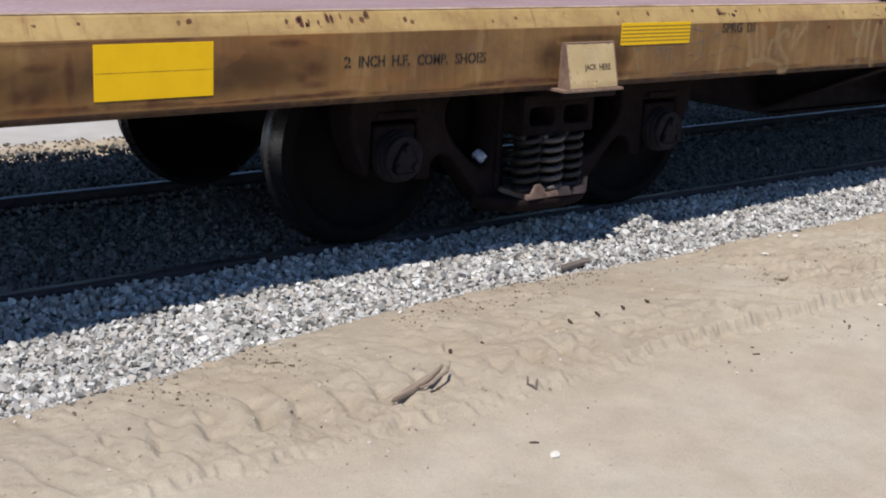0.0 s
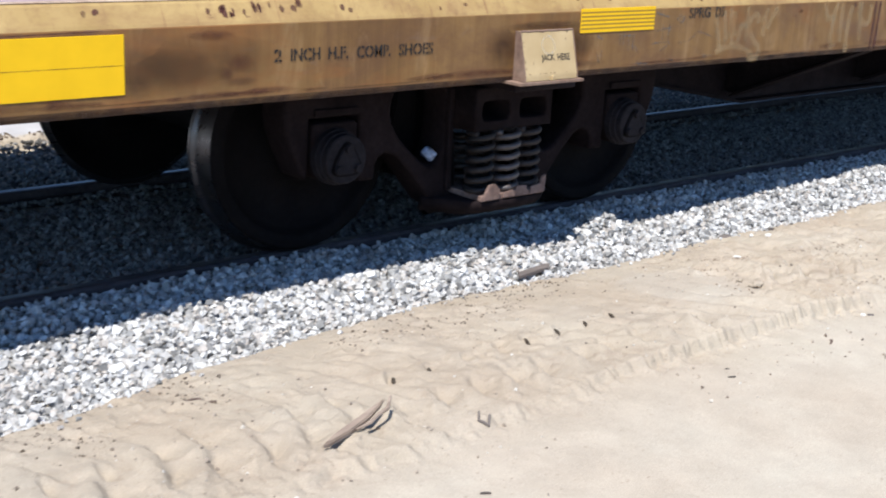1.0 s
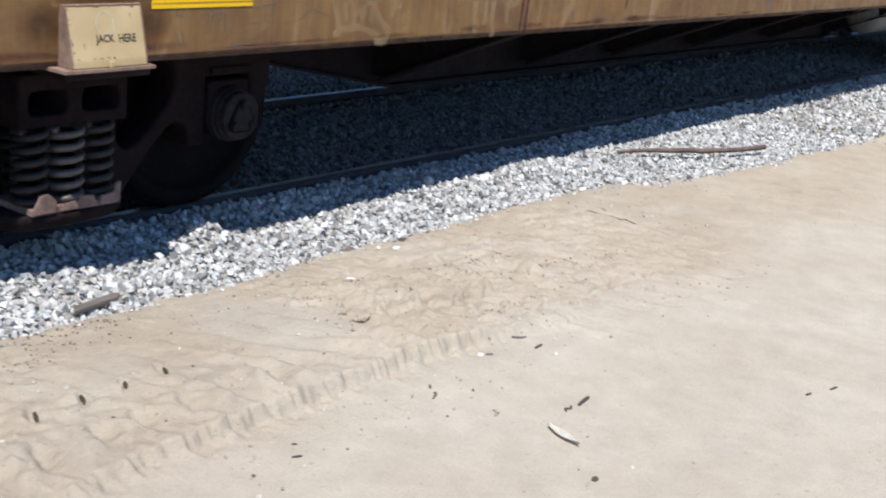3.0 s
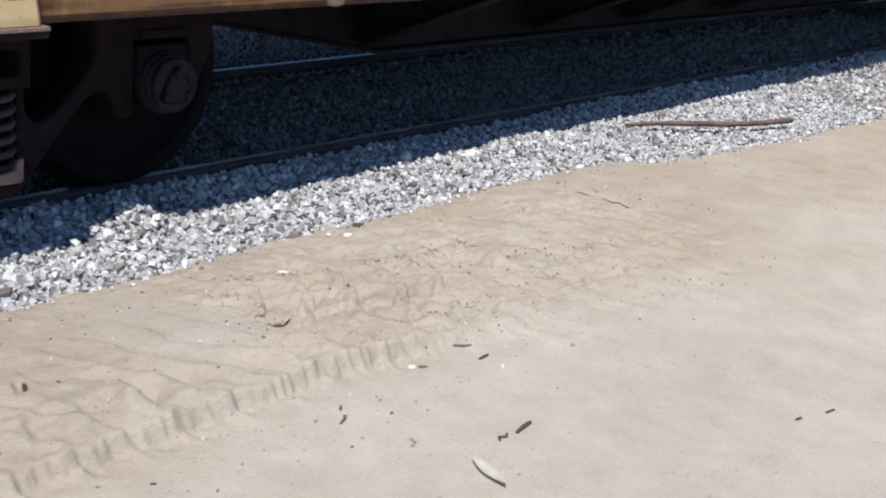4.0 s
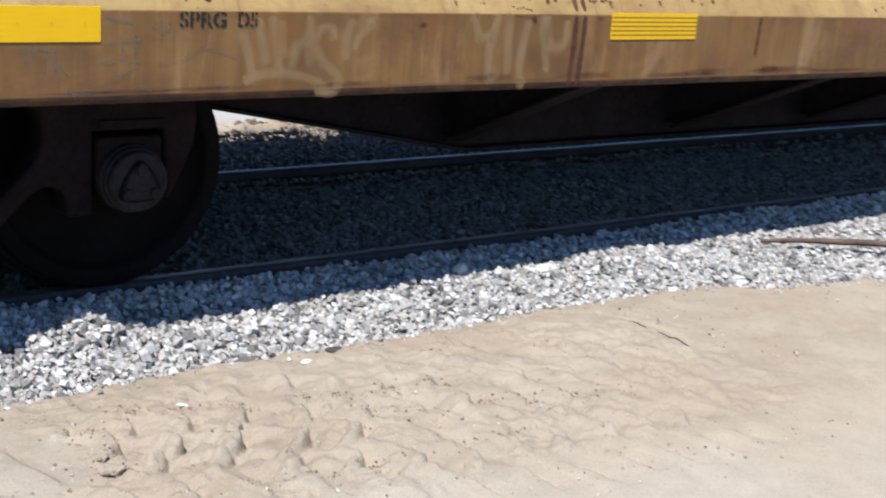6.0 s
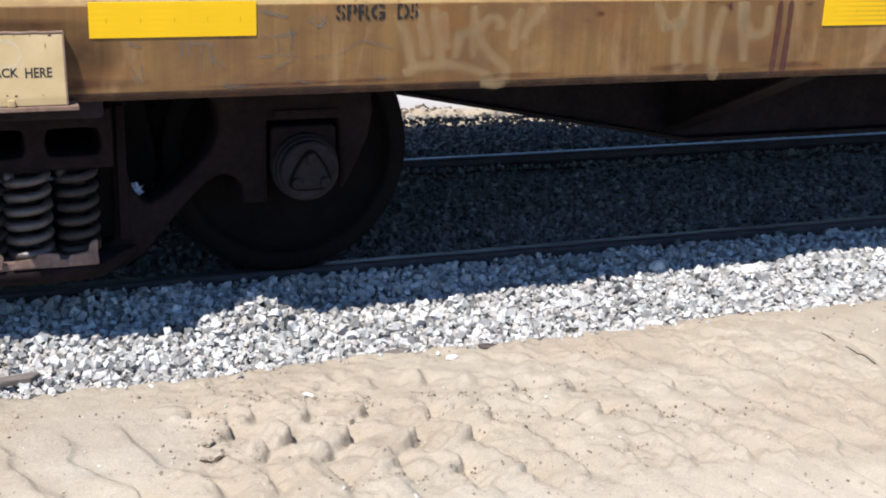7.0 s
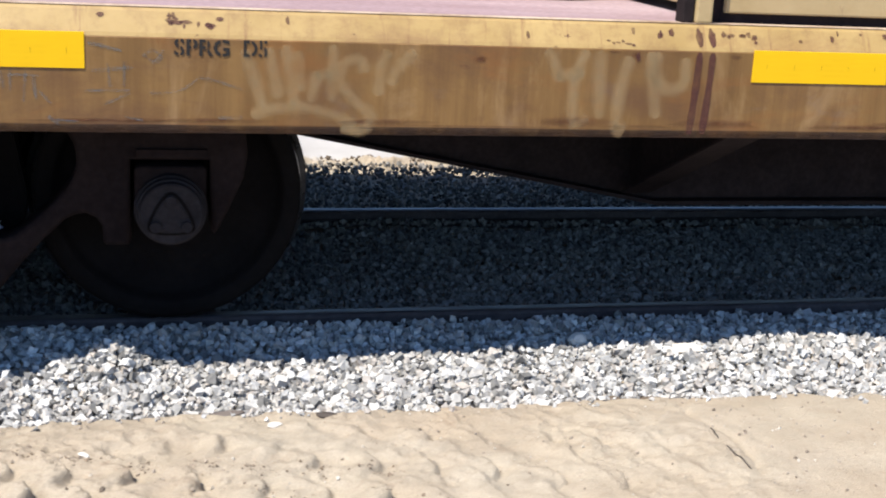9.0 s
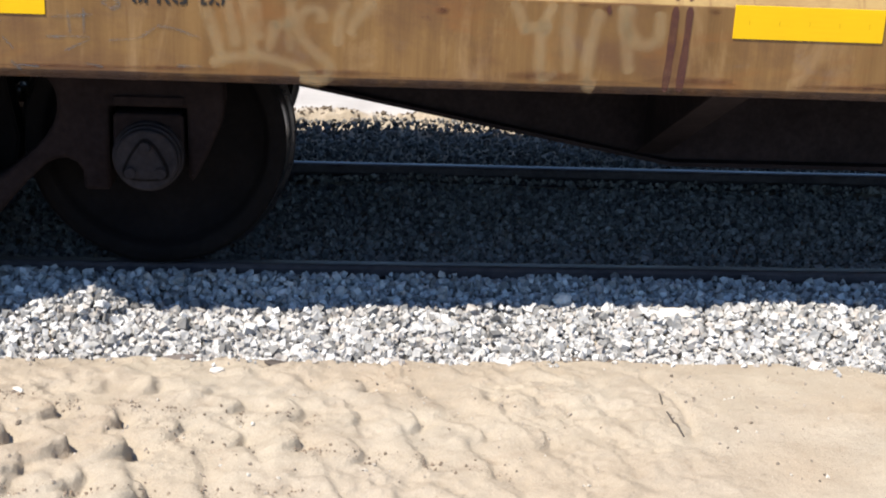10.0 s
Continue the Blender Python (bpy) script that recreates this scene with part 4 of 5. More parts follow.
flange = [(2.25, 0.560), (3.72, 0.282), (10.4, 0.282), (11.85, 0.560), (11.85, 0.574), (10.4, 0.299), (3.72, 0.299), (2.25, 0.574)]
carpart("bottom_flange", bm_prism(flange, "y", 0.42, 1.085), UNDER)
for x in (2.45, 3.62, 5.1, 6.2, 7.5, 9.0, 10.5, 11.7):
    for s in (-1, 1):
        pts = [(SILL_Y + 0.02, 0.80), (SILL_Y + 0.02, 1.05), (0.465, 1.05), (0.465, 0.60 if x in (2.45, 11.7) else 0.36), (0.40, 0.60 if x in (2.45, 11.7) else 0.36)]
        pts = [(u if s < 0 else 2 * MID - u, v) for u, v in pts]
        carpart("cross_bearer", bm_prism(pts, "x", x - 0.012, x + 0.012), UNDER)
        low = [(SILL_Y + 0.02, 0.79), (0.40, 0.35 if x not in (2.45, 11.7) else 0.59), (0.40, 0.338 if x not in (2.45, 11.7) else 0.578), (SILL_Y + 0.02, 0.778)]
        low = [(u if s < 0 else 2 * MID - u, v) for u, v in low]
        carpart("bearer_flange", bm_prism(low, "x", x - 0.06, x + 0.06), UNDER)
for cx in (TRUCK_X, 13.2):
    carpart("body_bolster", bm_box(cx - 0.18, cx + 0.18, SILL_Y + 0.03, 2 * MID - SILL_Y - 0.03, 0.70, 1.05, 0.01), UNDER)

# reflective strips
FACE = SILL_Y - 0.0022
for k, (x0, x1, z0, z1) in enumerate(((-1.477, -1.029, 0.819, 1.009), (1.065, 1.543, 0.935, 1.036), (3.56, 4.03, 0.933, 1.033), (5.95, 6.41, 0.93, 1.03), (8.4, 8.86, 0.93, 1.03))):
    tape = carpart("reflective_strip", bm_box(x0, x1, FACE - 0.001, SILL_Y + 0.0012, z0, z1, 0.0005, 1), TAPE, "bright yellow reflective film strip")
    for i in range(5):
        zb = z0 + (z1 - z0) * (i + 1) / 6
        if k:
            carpart("band", bm_box(x0 + 0.0005, x1 - 0.0005, FACE - 0.00112, FACE - 0.0006, zb - 0.0034, zb + 0.0034), BAND, "prismatic film row", tape)
        xt = x0 + (x1 - x0) * (i + 0.5) / 5
        if k:
            carpart("tick", bm_box(xt - 0.0006, xt + 0.0006, FACE - 0.0018, FACE - 0.0015, z0 + 0.042, z0 + 0.056), TICK, "", tape)
    if k == 0:
        carpart("seam", bm_box(x0 + 0.004, x1 - 0.004, FACE - 0.0014, FACE - 0.0006, 0.9115, 0.9135), STAIN, "", tape)

# stencilled words
for word, x0, x1 in (("2", -0.467, -0.434), ("INCH", -0.398, -0.273), ("H.F.", -0.238, -0.150), ("COMP.", -0.111, 0.045), ("SHOES", 0.085, 0.252)):
    drop = -0.006 * (x0 + 0.467) / 0.72
    carmesh("lettering", text_mesh(word, x0, x1, 0.893 + drop, 0.937 + drop, FACE), BLACK, "worn black stencil " + word, near_sill)
for word, x0, x1 in (("SPRG", 1.787, 1.942), ("D5", 1.981, 2.049)):
    carmesh("lettering", text_mesh(word, x0, x1, 0.976, 1.024, FACE), BLACK, "worn black stencil " + word, near_sill)

# jacking pad
PAD_Y = SILL_Y
side_prof = [(PAD_Y + 0.003, 0.762), (PAD_Y - 0.072, 0.762), (PAD_Y - 0.070, 0.785), (PAD_Y - 0.026, 0.955), (PAD_Y + 0.003, 0.958)]
pad = carpart("jacking_pad", bm_prism(side_prof, "x", 0.690, 0.990, 0.002), CREAM, "cream painted jacking pad box")
carpart("ledge", bm_box(0.650, 1.020, PAD_Y - 0.084, PAD_Y + 0.06, 0.7485, 0.7605, 0.0015), LEDGE, "brown chipped pad ledge", pad)
for x0 in (0.6865, 0.9885):
    carpart("cheek", bm_prism([(PAD_Y + 0.002, 0.7615), (PAD_Y - 0.074, 0.7615), (PAD_Y - 0.072, 0.786), (PAD_Y - 0.028, 0.957), (PAD_Y + 0.002, 0.960)], "x", x0, x0 + 0.005, 0.001), LEDGE, "rusty brown cheek plate", pad)
carpart("weld_bead", bm_tube([(0.69 + 0.3 * i / 12, PAD_Y - 0.024, 0.957 + 0.0015 * math.sin(2.3 * i)) for i in range(13)], 0.0045, 7), LEDGE, "rusty weld bead", pad)
for word, x0, x1, low in (("JACK", 0.790, 0.866, -0.005), ("HERE", 0.884, 0.955, 0.0)):
    words = text_mesh(word, x0, x1, low, 0.027, 0.0, False)
    for v in words.vertices:
        h = 0.838 + v.co.z
        v.co = Vector((v.co.x, PAD_Y - 0.070 + (h - 0.785) / 0.170 * 0.044 - 0.0009, h))
    carmesh("lettering", words, BLACK, "black stencil " + word, pad)
chips = random.Random(17)
for k in range(22):
    x, h = (0.694 + 0.006 * chips.random(), 0.79 + 0.155 * chips.random()) if k < 8 else (0.70 + 0.28 * chips.random(), 0.787 + 0.005 * chips.random()) if k < 15 else (0.70 + 0.28 * chips.random(), 0.949 + 0.004 * chips.random())
    if k in (6, 7):
        x, h = 0.742 + 0.2 * (k - 6), 0.832 + 0.09 * (k - 6)
    w, t = (0.003 + 0.004 * chips.random(), 0.004 + 0.010 * chips.random()) if k < 8 else (0.004 + 0.012 * chips.random(), 0.002 + 0.003 * chips.random())
    chip = bmesh.new()
    ring = []
    for i in range(10):
        a = 2 * math.pi * i / 10
        r = 1 + 0.6 * noise.noise((math.cos(a) * 1.7, math.sin(a) * 1.7, 3.1 * k))
        z = h + 0.5 * t * r * math.sin(a)
        ring.append(chip.verts.new((x + 0.5 * w * r * math.cos(a), PAD_Y - 0.070 + (z - 0.785) / 0.170 * 0.044 - 0.0007, z)))
    chip.faces.new(ring)
    carpart("paint_chip", chip, STAIN, "dark rust where the paint is chipped", pad)

ring = bmesh.new()
inner, outer = [], []
for i in range(28):
    a = 2 * math.pi * i / 28
    for r, keep in ((0.030, inner), (0.041, outer)):
        h = 0.900 + r * math.sin(a)
        keep.append(ring.verts.new((0.838 + r * math.cos(a), PAD_Y - 0.070 + (h - 0.785) / 0.170 * 0.044 - 0.0007, h)))
for i in range(28):
    j = (i + 1) % 28
    ring.faces.new((inner[i], inner[j], outer[j], outer[i]))
carpart("ring_mark", ring, PADMARK, "faint pale ring mark", pad)
carpart("pad_lug", bm_box(0.832, 0.852, PAD_Y - 0.082, PAD_Y - 0.068, 0.7608, 0.782, 0.004), CREAM, "small cream lug", pad)

# upright stake and cargo panel on the deck edge
stake = carpart("stake", bm_box(3.375, 3.43, SILL_Y + 0.048, SILL_Y + 0.10, 1.1055, 1.42, 0.008), CREAM, "cream steel deck stake")
carpart("stake_socket", bm_box(3.335, 3.372, SILL_Y + 0.06, SILL_Y + 0.12, 1.1055, 1.42, 0.005), UNDER, "", stake)


# stains, drips and faded paint strokes on the near sill
def stroke(points, width, mat, name, label="", lift=0.0012):
    """A flat brush stroke along (x, z) points on the sill's face."""
    bm = bmesh.new()
    pairs = []
    fine = []
    for i in range(len(points) - 1):
        p0, p1 = points[max(i - 1, 0)], points[i]
        p2, p3 = points[i + 1], points[min(i + 2, len(points) - 1)]
        for j in range(6):
            t = j / 6
            fine.append(tuple(0.5 * (2 * b + (c - a) * t + (2 * a - 5 * b + 4 * c - d) * t * t + (3 * b - a - 3 * c + d) * t ** 3) for a, b, c, d in zip(p0, p1, p2, p3)))
    fine.append(points[-1])
    for i, p in enumerate(fine):
        a, b = fine[max(i - 1, 0)], fine[min(i + 1, len(fine) - 1)]
        d = Vector((b[0] - a[0], b[1] - a[1])).normalized()
        w = width * (0.5 + 0.12 * noise.noise((p[0] * 30, p[1] * 30, 1.0)))
        if i in (0, len(fine) - 1):
            w *= 0.5
        pairs.append((bm.verts.new((p[0] - d.y * w, SILL_Y - lift, p[1] + d.x * w)), bm.verts.new((p[0] + d.y * w, SILL_Y - lift, p[1] - d.x * w))))
    for (a, b), (c, d) in zip(pairs, pairs[1:]):
        bm.faces.new((a, b, d, c))
    return carpart(name, bm, mat, label, near_sill)


def blot(x, z, w, h, mat, name, seed, label="", lift=0.0016):
    bm = bmesh.new()
    n = 22
    ring = []
    for k in range(n):
        a = 2 * math.pi * k / n
        r = 1 + 0.45 * noise.noise((math.cos(a) * 1.6, math.sin(a) * 1.6, seed * 3.7))
        ring.append(bm.verts.new((x + 0.5 * w * r * math.cos(a), SILL_Y - lift, min(max(z + 0.5 * h * r * math.sin(a), 0.781), 1.021))))
    bm.faces.new(ring)
    return carpart(name, bm, mat, label, near_sill)


# graffiti-like faded strokes, no letters
PALE = (((1.985, 1.0), (2.012, 0.914), (2.037, 0.833)), ((2.05, 1.005), (2.072, 0.915), (2.085, 0.86)), ((2.099, 1.013), (2.117, 0.932), (2.127, 0.84)), ((2.135, 0.998), (2.148, 0.88)),
        ((2.191, 0.94), (2.177, 0.85)), ((2.238, 1.017), (2.235, 0.85)), ((2.19, 0.925), (2.237, 0.935)),
        ((2.332, 0.937), (2.322, 0.968), (2.297, 0.977), (2.264, 0.952), (2.266, 0.902), (2.309, 0.853), (2.353, 0.812), (2.329, 0.772), (2.265, 0.777)))
PALE_LOW = (((2.404, 1.004), (2.381, 0.954), (2.373, 0.871)), ((2.48, 1.006), (2.432, 0.955), (2.408, 0.905)), ((2.005, 0.807), (2.062, 0.830), (2.177, 0.832), (2.244, 0.811), (2.312, 0.782)),
            ((2.885, 1.02), (2.906, 0.99), (2.93, 0.923)), ((3.012, 1.02), (2.99, 0.967), (2.977, 0.898), (2.984, 0.80), (3.03, 0.815)), ((2.92, 0.94), (3.009, 0.95)))
PALE_FAR = (((3.056, 1.02), (3.056, 0.934), (3.067, 0.812)), ((3.15, 1.005), (3.13, 0.918), (3.123, 0.80), (3.152, 0.775)), ((3.215, 1.02), (3.23, 0.938), (3.252, 0.815)),
            ((3.24, 1.02), (3.238, 0.955), (3.28, 0.905), (3.333, 0.925), (3.333, 1.005)))
for k, pts in enumerate(PALE + PALE_LOW + PALE_FAR):
    wide = 0.026 if k < 14 else 0.031
    stroke(list(pts), 0.75 * wide, GHOST, "paint_stroke", "faded pale spray paint stroke", 0.0011 + 0.00004 * k)
    stroke(list(pts), 1.20 * wide, MIST, "paint_overspray", "thin pale overspray", 0.0003 + 0.00004 * k)
    stroke(list(pts), 1.65 * wide, MIST, "paint_overspray", "thin pale overspray", 0.00015 + 0.000004 * k)
SCRIBBLE = (((1.552, 1.007), (1.643, 0.986)), ((1.604, 0.954), (1.611, 0.882)), ((1.65, 0.955), (1.649, 0.883)), ((1.558, 0.929), (1.673, 0.939)), ((1.542, 0.873), (1.665, 0.875)),
            ((1.594, 0.834), (1.664, 0.867)), ((1.70, 0.97), (1.728, 0.99), (1.752, 0.968), (1.725, 0.955)), ((1.719, 0.868), (1.80, 0.876), (1.853, 0.911)), ((1.853, 0.915), (1.91, 0.905), (1.98, 0.881)))
SCRIBBLE_LOW = (((1.32, 0.925), (1.324, 0.875)), ((1.345, 0.93), (1.342, 0.868)), ((1.385, 0.925), (1.378, 0.84)), ((1.405, 0.915), (1.41, 0.845)), ((1.33, 0.915), (1.42, 0.912)),
                ((1.17, 0.92), (1.21, 0.905)), ((1.175, 0.85), (1.20, 0.80)), ((1.205, 0.86), (1.21, 0.815)), ((1.42, 0.87), (1.45, 0.835)), ((1.44, 0.80), (1.47, 0.775)),
                ((1.46, 0.79), (1.52, 0.785)), ((1.65, 0.80), (1.70, 0.79)), ((1.91, 0.80), (1.98, 0.80)), ((1.70, 0.98), (1.73, 0.96), (1.76, 0.99)))
for k, pts in enumerate(SCRIBBLE + SCRIBBLE_LOW):
    stroke(list(pts), 0.007 if k % 3 else 0.010, BLUE, "paint_scribble", "faint blue grey paint scribble", 0.0019 + 0.00004 * k)

for k, (x, z, w, h) in enumerate(((0.63, 0.86, 0.22, 0.26), (1.06, 0.86, 0.20, 0.26), (0.84, 0.975, 0.46, 0.05))):
    blot(x, z, w, h, DARKPATCH, "pad_side_patch", 40 + k, "soft dark brown patch beside the pad", 0.0009)

for k in range(5):
    blot(-1.72 + 0.25 * k, 0.87 + 0.03 * math.sin(2.1 * k), 0.62, 0.20 + 0.06 * math.sin(3.3 * k), FILM, "sill_film", 120 + k, "brown film over the sill's left end", 0.0005 + 0.00003 * k)

# rust that runs down from the deck fittings
for k, (x, top, low, w) in enumerate(((3.378, 1.022, 0.765, 0.024), (3.422, 1.022, 0.765, 0.024), (4.42, 1.02, 0.86, 0.018))):
    stroke([(x, top), (x - 0.004, 0.5 * (top + low)), (x - 0.012, low)], w, STAIN, "rust_run", "dark red rust run", 0.0021 + 0.00005 * k)
for k, (x, z, w, h) in enumerate(((-0.612, 0.835, 0.12, 0.032), (-0.655, 0.865, 0.05, 0.05), (-0.31, 0.782, 0.12, 0.03), (-1.248, 0.797, 0.08, 0.05), (-0.60, 0.895, 0.10, 0.05), (-1.70, 0.85, 0.12, 0.06),
                                  (-0.70, 0.993, 0.16, 0.035), (-1.56, 0.91, 0.035, 0.19), (-1.66, 0.938, 0.11, 0.03), (-1.74, 0.85, 0.07, 0.05), (2.68, 0.985, 0.04, 0.02), (3.17, 1.012, 0.03, 0.022), (3.10, 1.018, 0.05, 0.008), (3.50, 1.012, 0.04, 0.02))):
    blot(x, z, 1.25 * w, 1.25 * h, RUSTPATCH, "rust_patch", k + 1, "dark red rust patch")


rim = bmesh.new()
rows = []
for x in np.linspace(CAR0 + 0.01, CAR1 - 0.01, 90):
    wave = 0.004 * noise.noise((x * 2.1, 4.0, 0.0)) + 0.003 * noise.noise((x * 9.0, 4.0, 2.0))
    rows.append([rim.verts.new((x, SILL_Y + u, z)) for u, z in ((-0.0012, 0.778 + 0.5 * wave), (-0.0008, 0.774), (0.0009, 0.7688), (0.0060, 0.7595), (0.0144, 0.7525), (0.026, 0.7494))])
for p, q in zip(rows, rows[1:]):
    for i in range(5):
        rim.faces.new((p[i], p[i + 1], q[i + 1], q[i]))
carpart("edge_band", rim, EDGEBAND, "dark brown band along the bottom edge", near_sill)
edge_rust = random.Random(5)
for k in range(26):
    blot(-1.7 + 0.3 * k + 0.25 * edge_rust.random(), 0.772 + 0.012 * edge_rust.random(), 0.30 + 0.4 * edge_rust.random(), 0.03 + 0.05 * edge_rust.random(), RUSTPATCH, "edge_rust", 60 + k,
         "red brown rust along the bottom edge", 0.0010 + 0.00002 * k)


def lip_spot(x, t, w, h, seed):
    """A rust spot on the leaning top flange; t runs from its lower to its upper edge."""
    bm = bmesh.new()
    ring = []
    for k in range(14):
        a = 2 * math.pi * k / 14
        r = 1 + 0.5 * noise.noise((math.cos(a) * 1.8, math.sin(a) * 1.8, seed * 2.3))
        s = t + 0.5 * h * r * math.sin(a)
        ring.append(bm.verts.new((x + 0.5 * w * r * math.cos(a), SILL_Y + 0.008 + 0.034 * s - 0.0012, 1.037 + 0.057 * s + 0.0008)))
    bm.faces.new(ring)
    return carpart("rust_spot", bm, STAIN, "dark red rust spot", near_sill)


spots = random.Random(11)
for k in range(16):
    lip_spot(-0.68 + 0.34 * spots.random(), 0.35 + 0.55 * spots.random(), 0.008 + 0.014 * spots.random(), 0.25 + 0.5 * spots.random(), k)
for k in range(10):
    lip_spot(1.76 + 0.16 * spots.random(), 0.3 + 0.5 * spots.random(), 0.012 + 0.03 * spots.random(), 0.12 + 0.15 * spots.random(), 30 + k)
for k in range(9):
    lip_spot(3.46 + 0.12 * spots.random(), 0.2 + 0.5 * spots.random(), 0.012 + 0.02 * spots.random(), 0.15 + 0.2 * spots.random(), 50 + k)
for x, t, w, h in ((3.082, 0.22, 0.014, 0.10), (3.098, 0.10, 0.010, 0.14), (3.112, 0.13, 0.022, 0.08), (3.128, 0.20, 0.012, 0.12), (3.146, 0.08, 0.026, 0.09), (3.162, 0.02, 0.012, 0.14)):
    lip_spot(x, t, w, h, 140 + 10 * x)
blot(3.176, 1.004, 0.014, 0.032, STAIN, "rust_patch", 77, "dark red rust patch", 0.0026)
for x in (3.383, 3.425):
    lip_spot(x, 0.5, 0.024, 1.0, 7)
for k in range(40):
    lip_spot(-1.75 + 8.0 * spots.random(), 0.3 + 0.6 * spots.random(), 0.006 + 0.016 * spots.random(), 0.1 + 0.3 * spots.random(), 80 + k)
stroke([(-1.80, 1.012), (-1.46, 1.015), (-1.10, 1.021)], 0.004, STAIN, "scratch", "thin dark scratch", 0.0024)

# cargo that stands on the deck
box = carpart("front_wall", bm_box(3.50, 9.6, SILL_Y + 0.112, SILL_Y + 0.14, 1.135, 3.4, 0.006), CREAM, "cream steel box wall")
cargo = empty("freight_box", 6.5, MID, 1.1)
tagged(cargo, "large cream steel freight box on the flatcar deck", "freight box")
box.parent = cargo
box.matrix_basis = Matrix.Translation((-0.3, 0, -0.35))


def cargopart(name, bm, mat, label=""):
    bmesh.ops.transform(bm, matrix=Matrix.Translation((-6.5, -MID, -1.1)), verts=bm.verts[:])
    return part(name, bm, mat, cargo, label)


cargopart("bottom_rail", bm_box(3.49, 9.61, SILL_Y + 0.13, SILL_Y + 0.20, 1.1015, 1.19, 0.004), UNDER, "dark steel bottom rail")
cargopart("end_wall", bm_box(3.50, 3.53, SILL_Y + 0.142, 1.97, 1.135, 3.4, 0.006), CREAM)
cargopart("back_wall", bm_box(3.53, 9.6, 1.94, 1.97, 1.135, 3.4, 0.006), CREAM)
cargopart("roof", bm_box(3.50, 9.6, SILL_Y + 0.112, 1.97, 3.401, 3.43, 0.006), CREAM)
# added load, nearly all out of view; its height sets the far shadow
stack = empty("added_deck_load", 0.8, 1.1, 1.1005)
tagged(stack, "added load, mostly unseen, that shades the far ballast", "cargo load")
sb = bm_box(-1.70, 3.25, 0.24, 1.98, 1.16, 1.95, 0.03)
bmesh.ops.transform(sb, matrix=Matrix.Translation((-0.8, -1.1, -1.1005)), verts=sb.verts[:])
part("cover", sb, DECK, stack, "mauve body of the added load")
sb = bm_box(-1.70, 3.25, 0.26, 1.96, 1.1015, 1.158, 0.004)
bmesh.ops.transform(sb, matrix=Matrix.Translation((-0.8, -1.1, -1.1005)), verts=sb.verts[:])
part("skid", sb, UNDER, stack)

# air reservoir under the far part of the car
carpart("air_reservoir", bm_move(bm_revolve([(0, -0.45), (0.12, -0.44), (0.17, -0.40), (0.175, 0.40), (0.12, 0.44), (0, 0.45)], 28), pose(10.9, 0.1, 0.55, 0, 0, 90)), plain_material("grey_tank_paint", (0.20, 0.18, 0.16), 0.5),
        "grey steel air reservoir", None, True)


# ---------------------------------------------------------------- loose things
def top_at(x, y):
    return float(ground_z(np.array([float(x)]), np.array([float(y)]))[0])


def loose(name, bm, mat, label, category, group="", smooth=False, x=0.0, y=0.0, z=0.0):
    me_ob = part(name, bm_move(bm, Matrix.Translation((-x, -y, -z))), mat, None, "", smooth)
    me_ob.location = (x, y, z)
    return tagged(me_ob, label, category, group)


def rough_bm(bm, amount, scale, seed):
    for v in bm.verts:
        v.co += Vector(noise.noise_vector(v.co * scale + Vector((seed * 7.1, seed * 3.3, seed)))) * amount
    return bm


def twig(points, radius, mat, name, label, category, group="", lift=0.4):
    pts = []
    for i in range(len(points) - 1):
        (x0, y0), (x1, y1) = points[i], points[i + 1]
        for j in range(5):
            t = j / 5
            pts.append((x0 + (x1 - x0) * t, y0 + (y1 - y0) * t))
    pts.append(points[-1])
    n = len(pts)
    radius *= 0.7
    path = [(x, y, top_at(x, y) + radius * lift) for x, y in pts]
    radii = [radius * (0.55 + 0.45 * math.sin(math.pi * (0.12 + 0.76 * i / (n - 1)))) for i in range(n)]
    x, y, z = path[n // 2]
    return loose(name, rough_bm(bm_tube(path, radii, 8), radius * 0.3, 60, len(points)), mat, label, category, group, False, x, y, z)


# long curved pole on the stones
n = 26
pole_path = []
for i in range(n):
    t = i / (n - 1)
    x = 4.77 + 1.09 * t
    y = -0.495 - 0.475 * t - 0.025 * math.sin(math.pi * t)
    pole_path.append((x, y, -0.014 + 0.006 * math.sin(2.2 * math.pi * t)))
loose("wooden_pole", rough_bm(bm_tube(pole_path, [0.009 + 0.007 * min(1, 3 * i / (n - 1)) for i in range(n)], 10), 0.004, 18, 3), STICK,
      "long curved weathered brown wooden pole lying on crushed stone", "wooden pole", "", True, 5.3, -0.73, -0.03)
# broken board at the edge of the stones
bd = bm_prism([(-0.11, -0.016), (0.08, -0.018), (0.112, 0.003), (0.09, 0.016), (-0.085, 0.015)], "z", 0, 0.016, 0.002)
loose("broken_board", bm_move(rough_bm(bd, 0.004, 30, 2), pose(0.758, -0.735, -0.034, 4, -2, 6)), GREYWOOD, "broken grey brown board lying at the stone edge", "board", "", False, 0.758, -0.735, -0.04)
# split driftwood on the tyre marks
z0 = top_at(-0.95, -1.755)
dw = bm_prism([(-0.15, -0.004), (-0.12, -0.016), (-0.04, -0.018), (0.05, -0.012), (0.12, 0.004), (0.165, 0.022), (0.11, 0.022), (0.02, 0.014), (-0.08, 0.012)], "z", 0, 0.02, 0.004)
dw = bm_join(bm_move(dw, Matrix.Diagonal((1.0, 0.8, 0.8, 1.0))), bm_tube([(-0.02, -0.018, 0.008), (0.03, -0.028, 0.012), (0.075, -0.022, 0.014), (0.115, -0.026, 0.018), (0.165, -0.004, 0.026)], [0.004, 0.006, 0.006, 0.006, 0.004], 7))
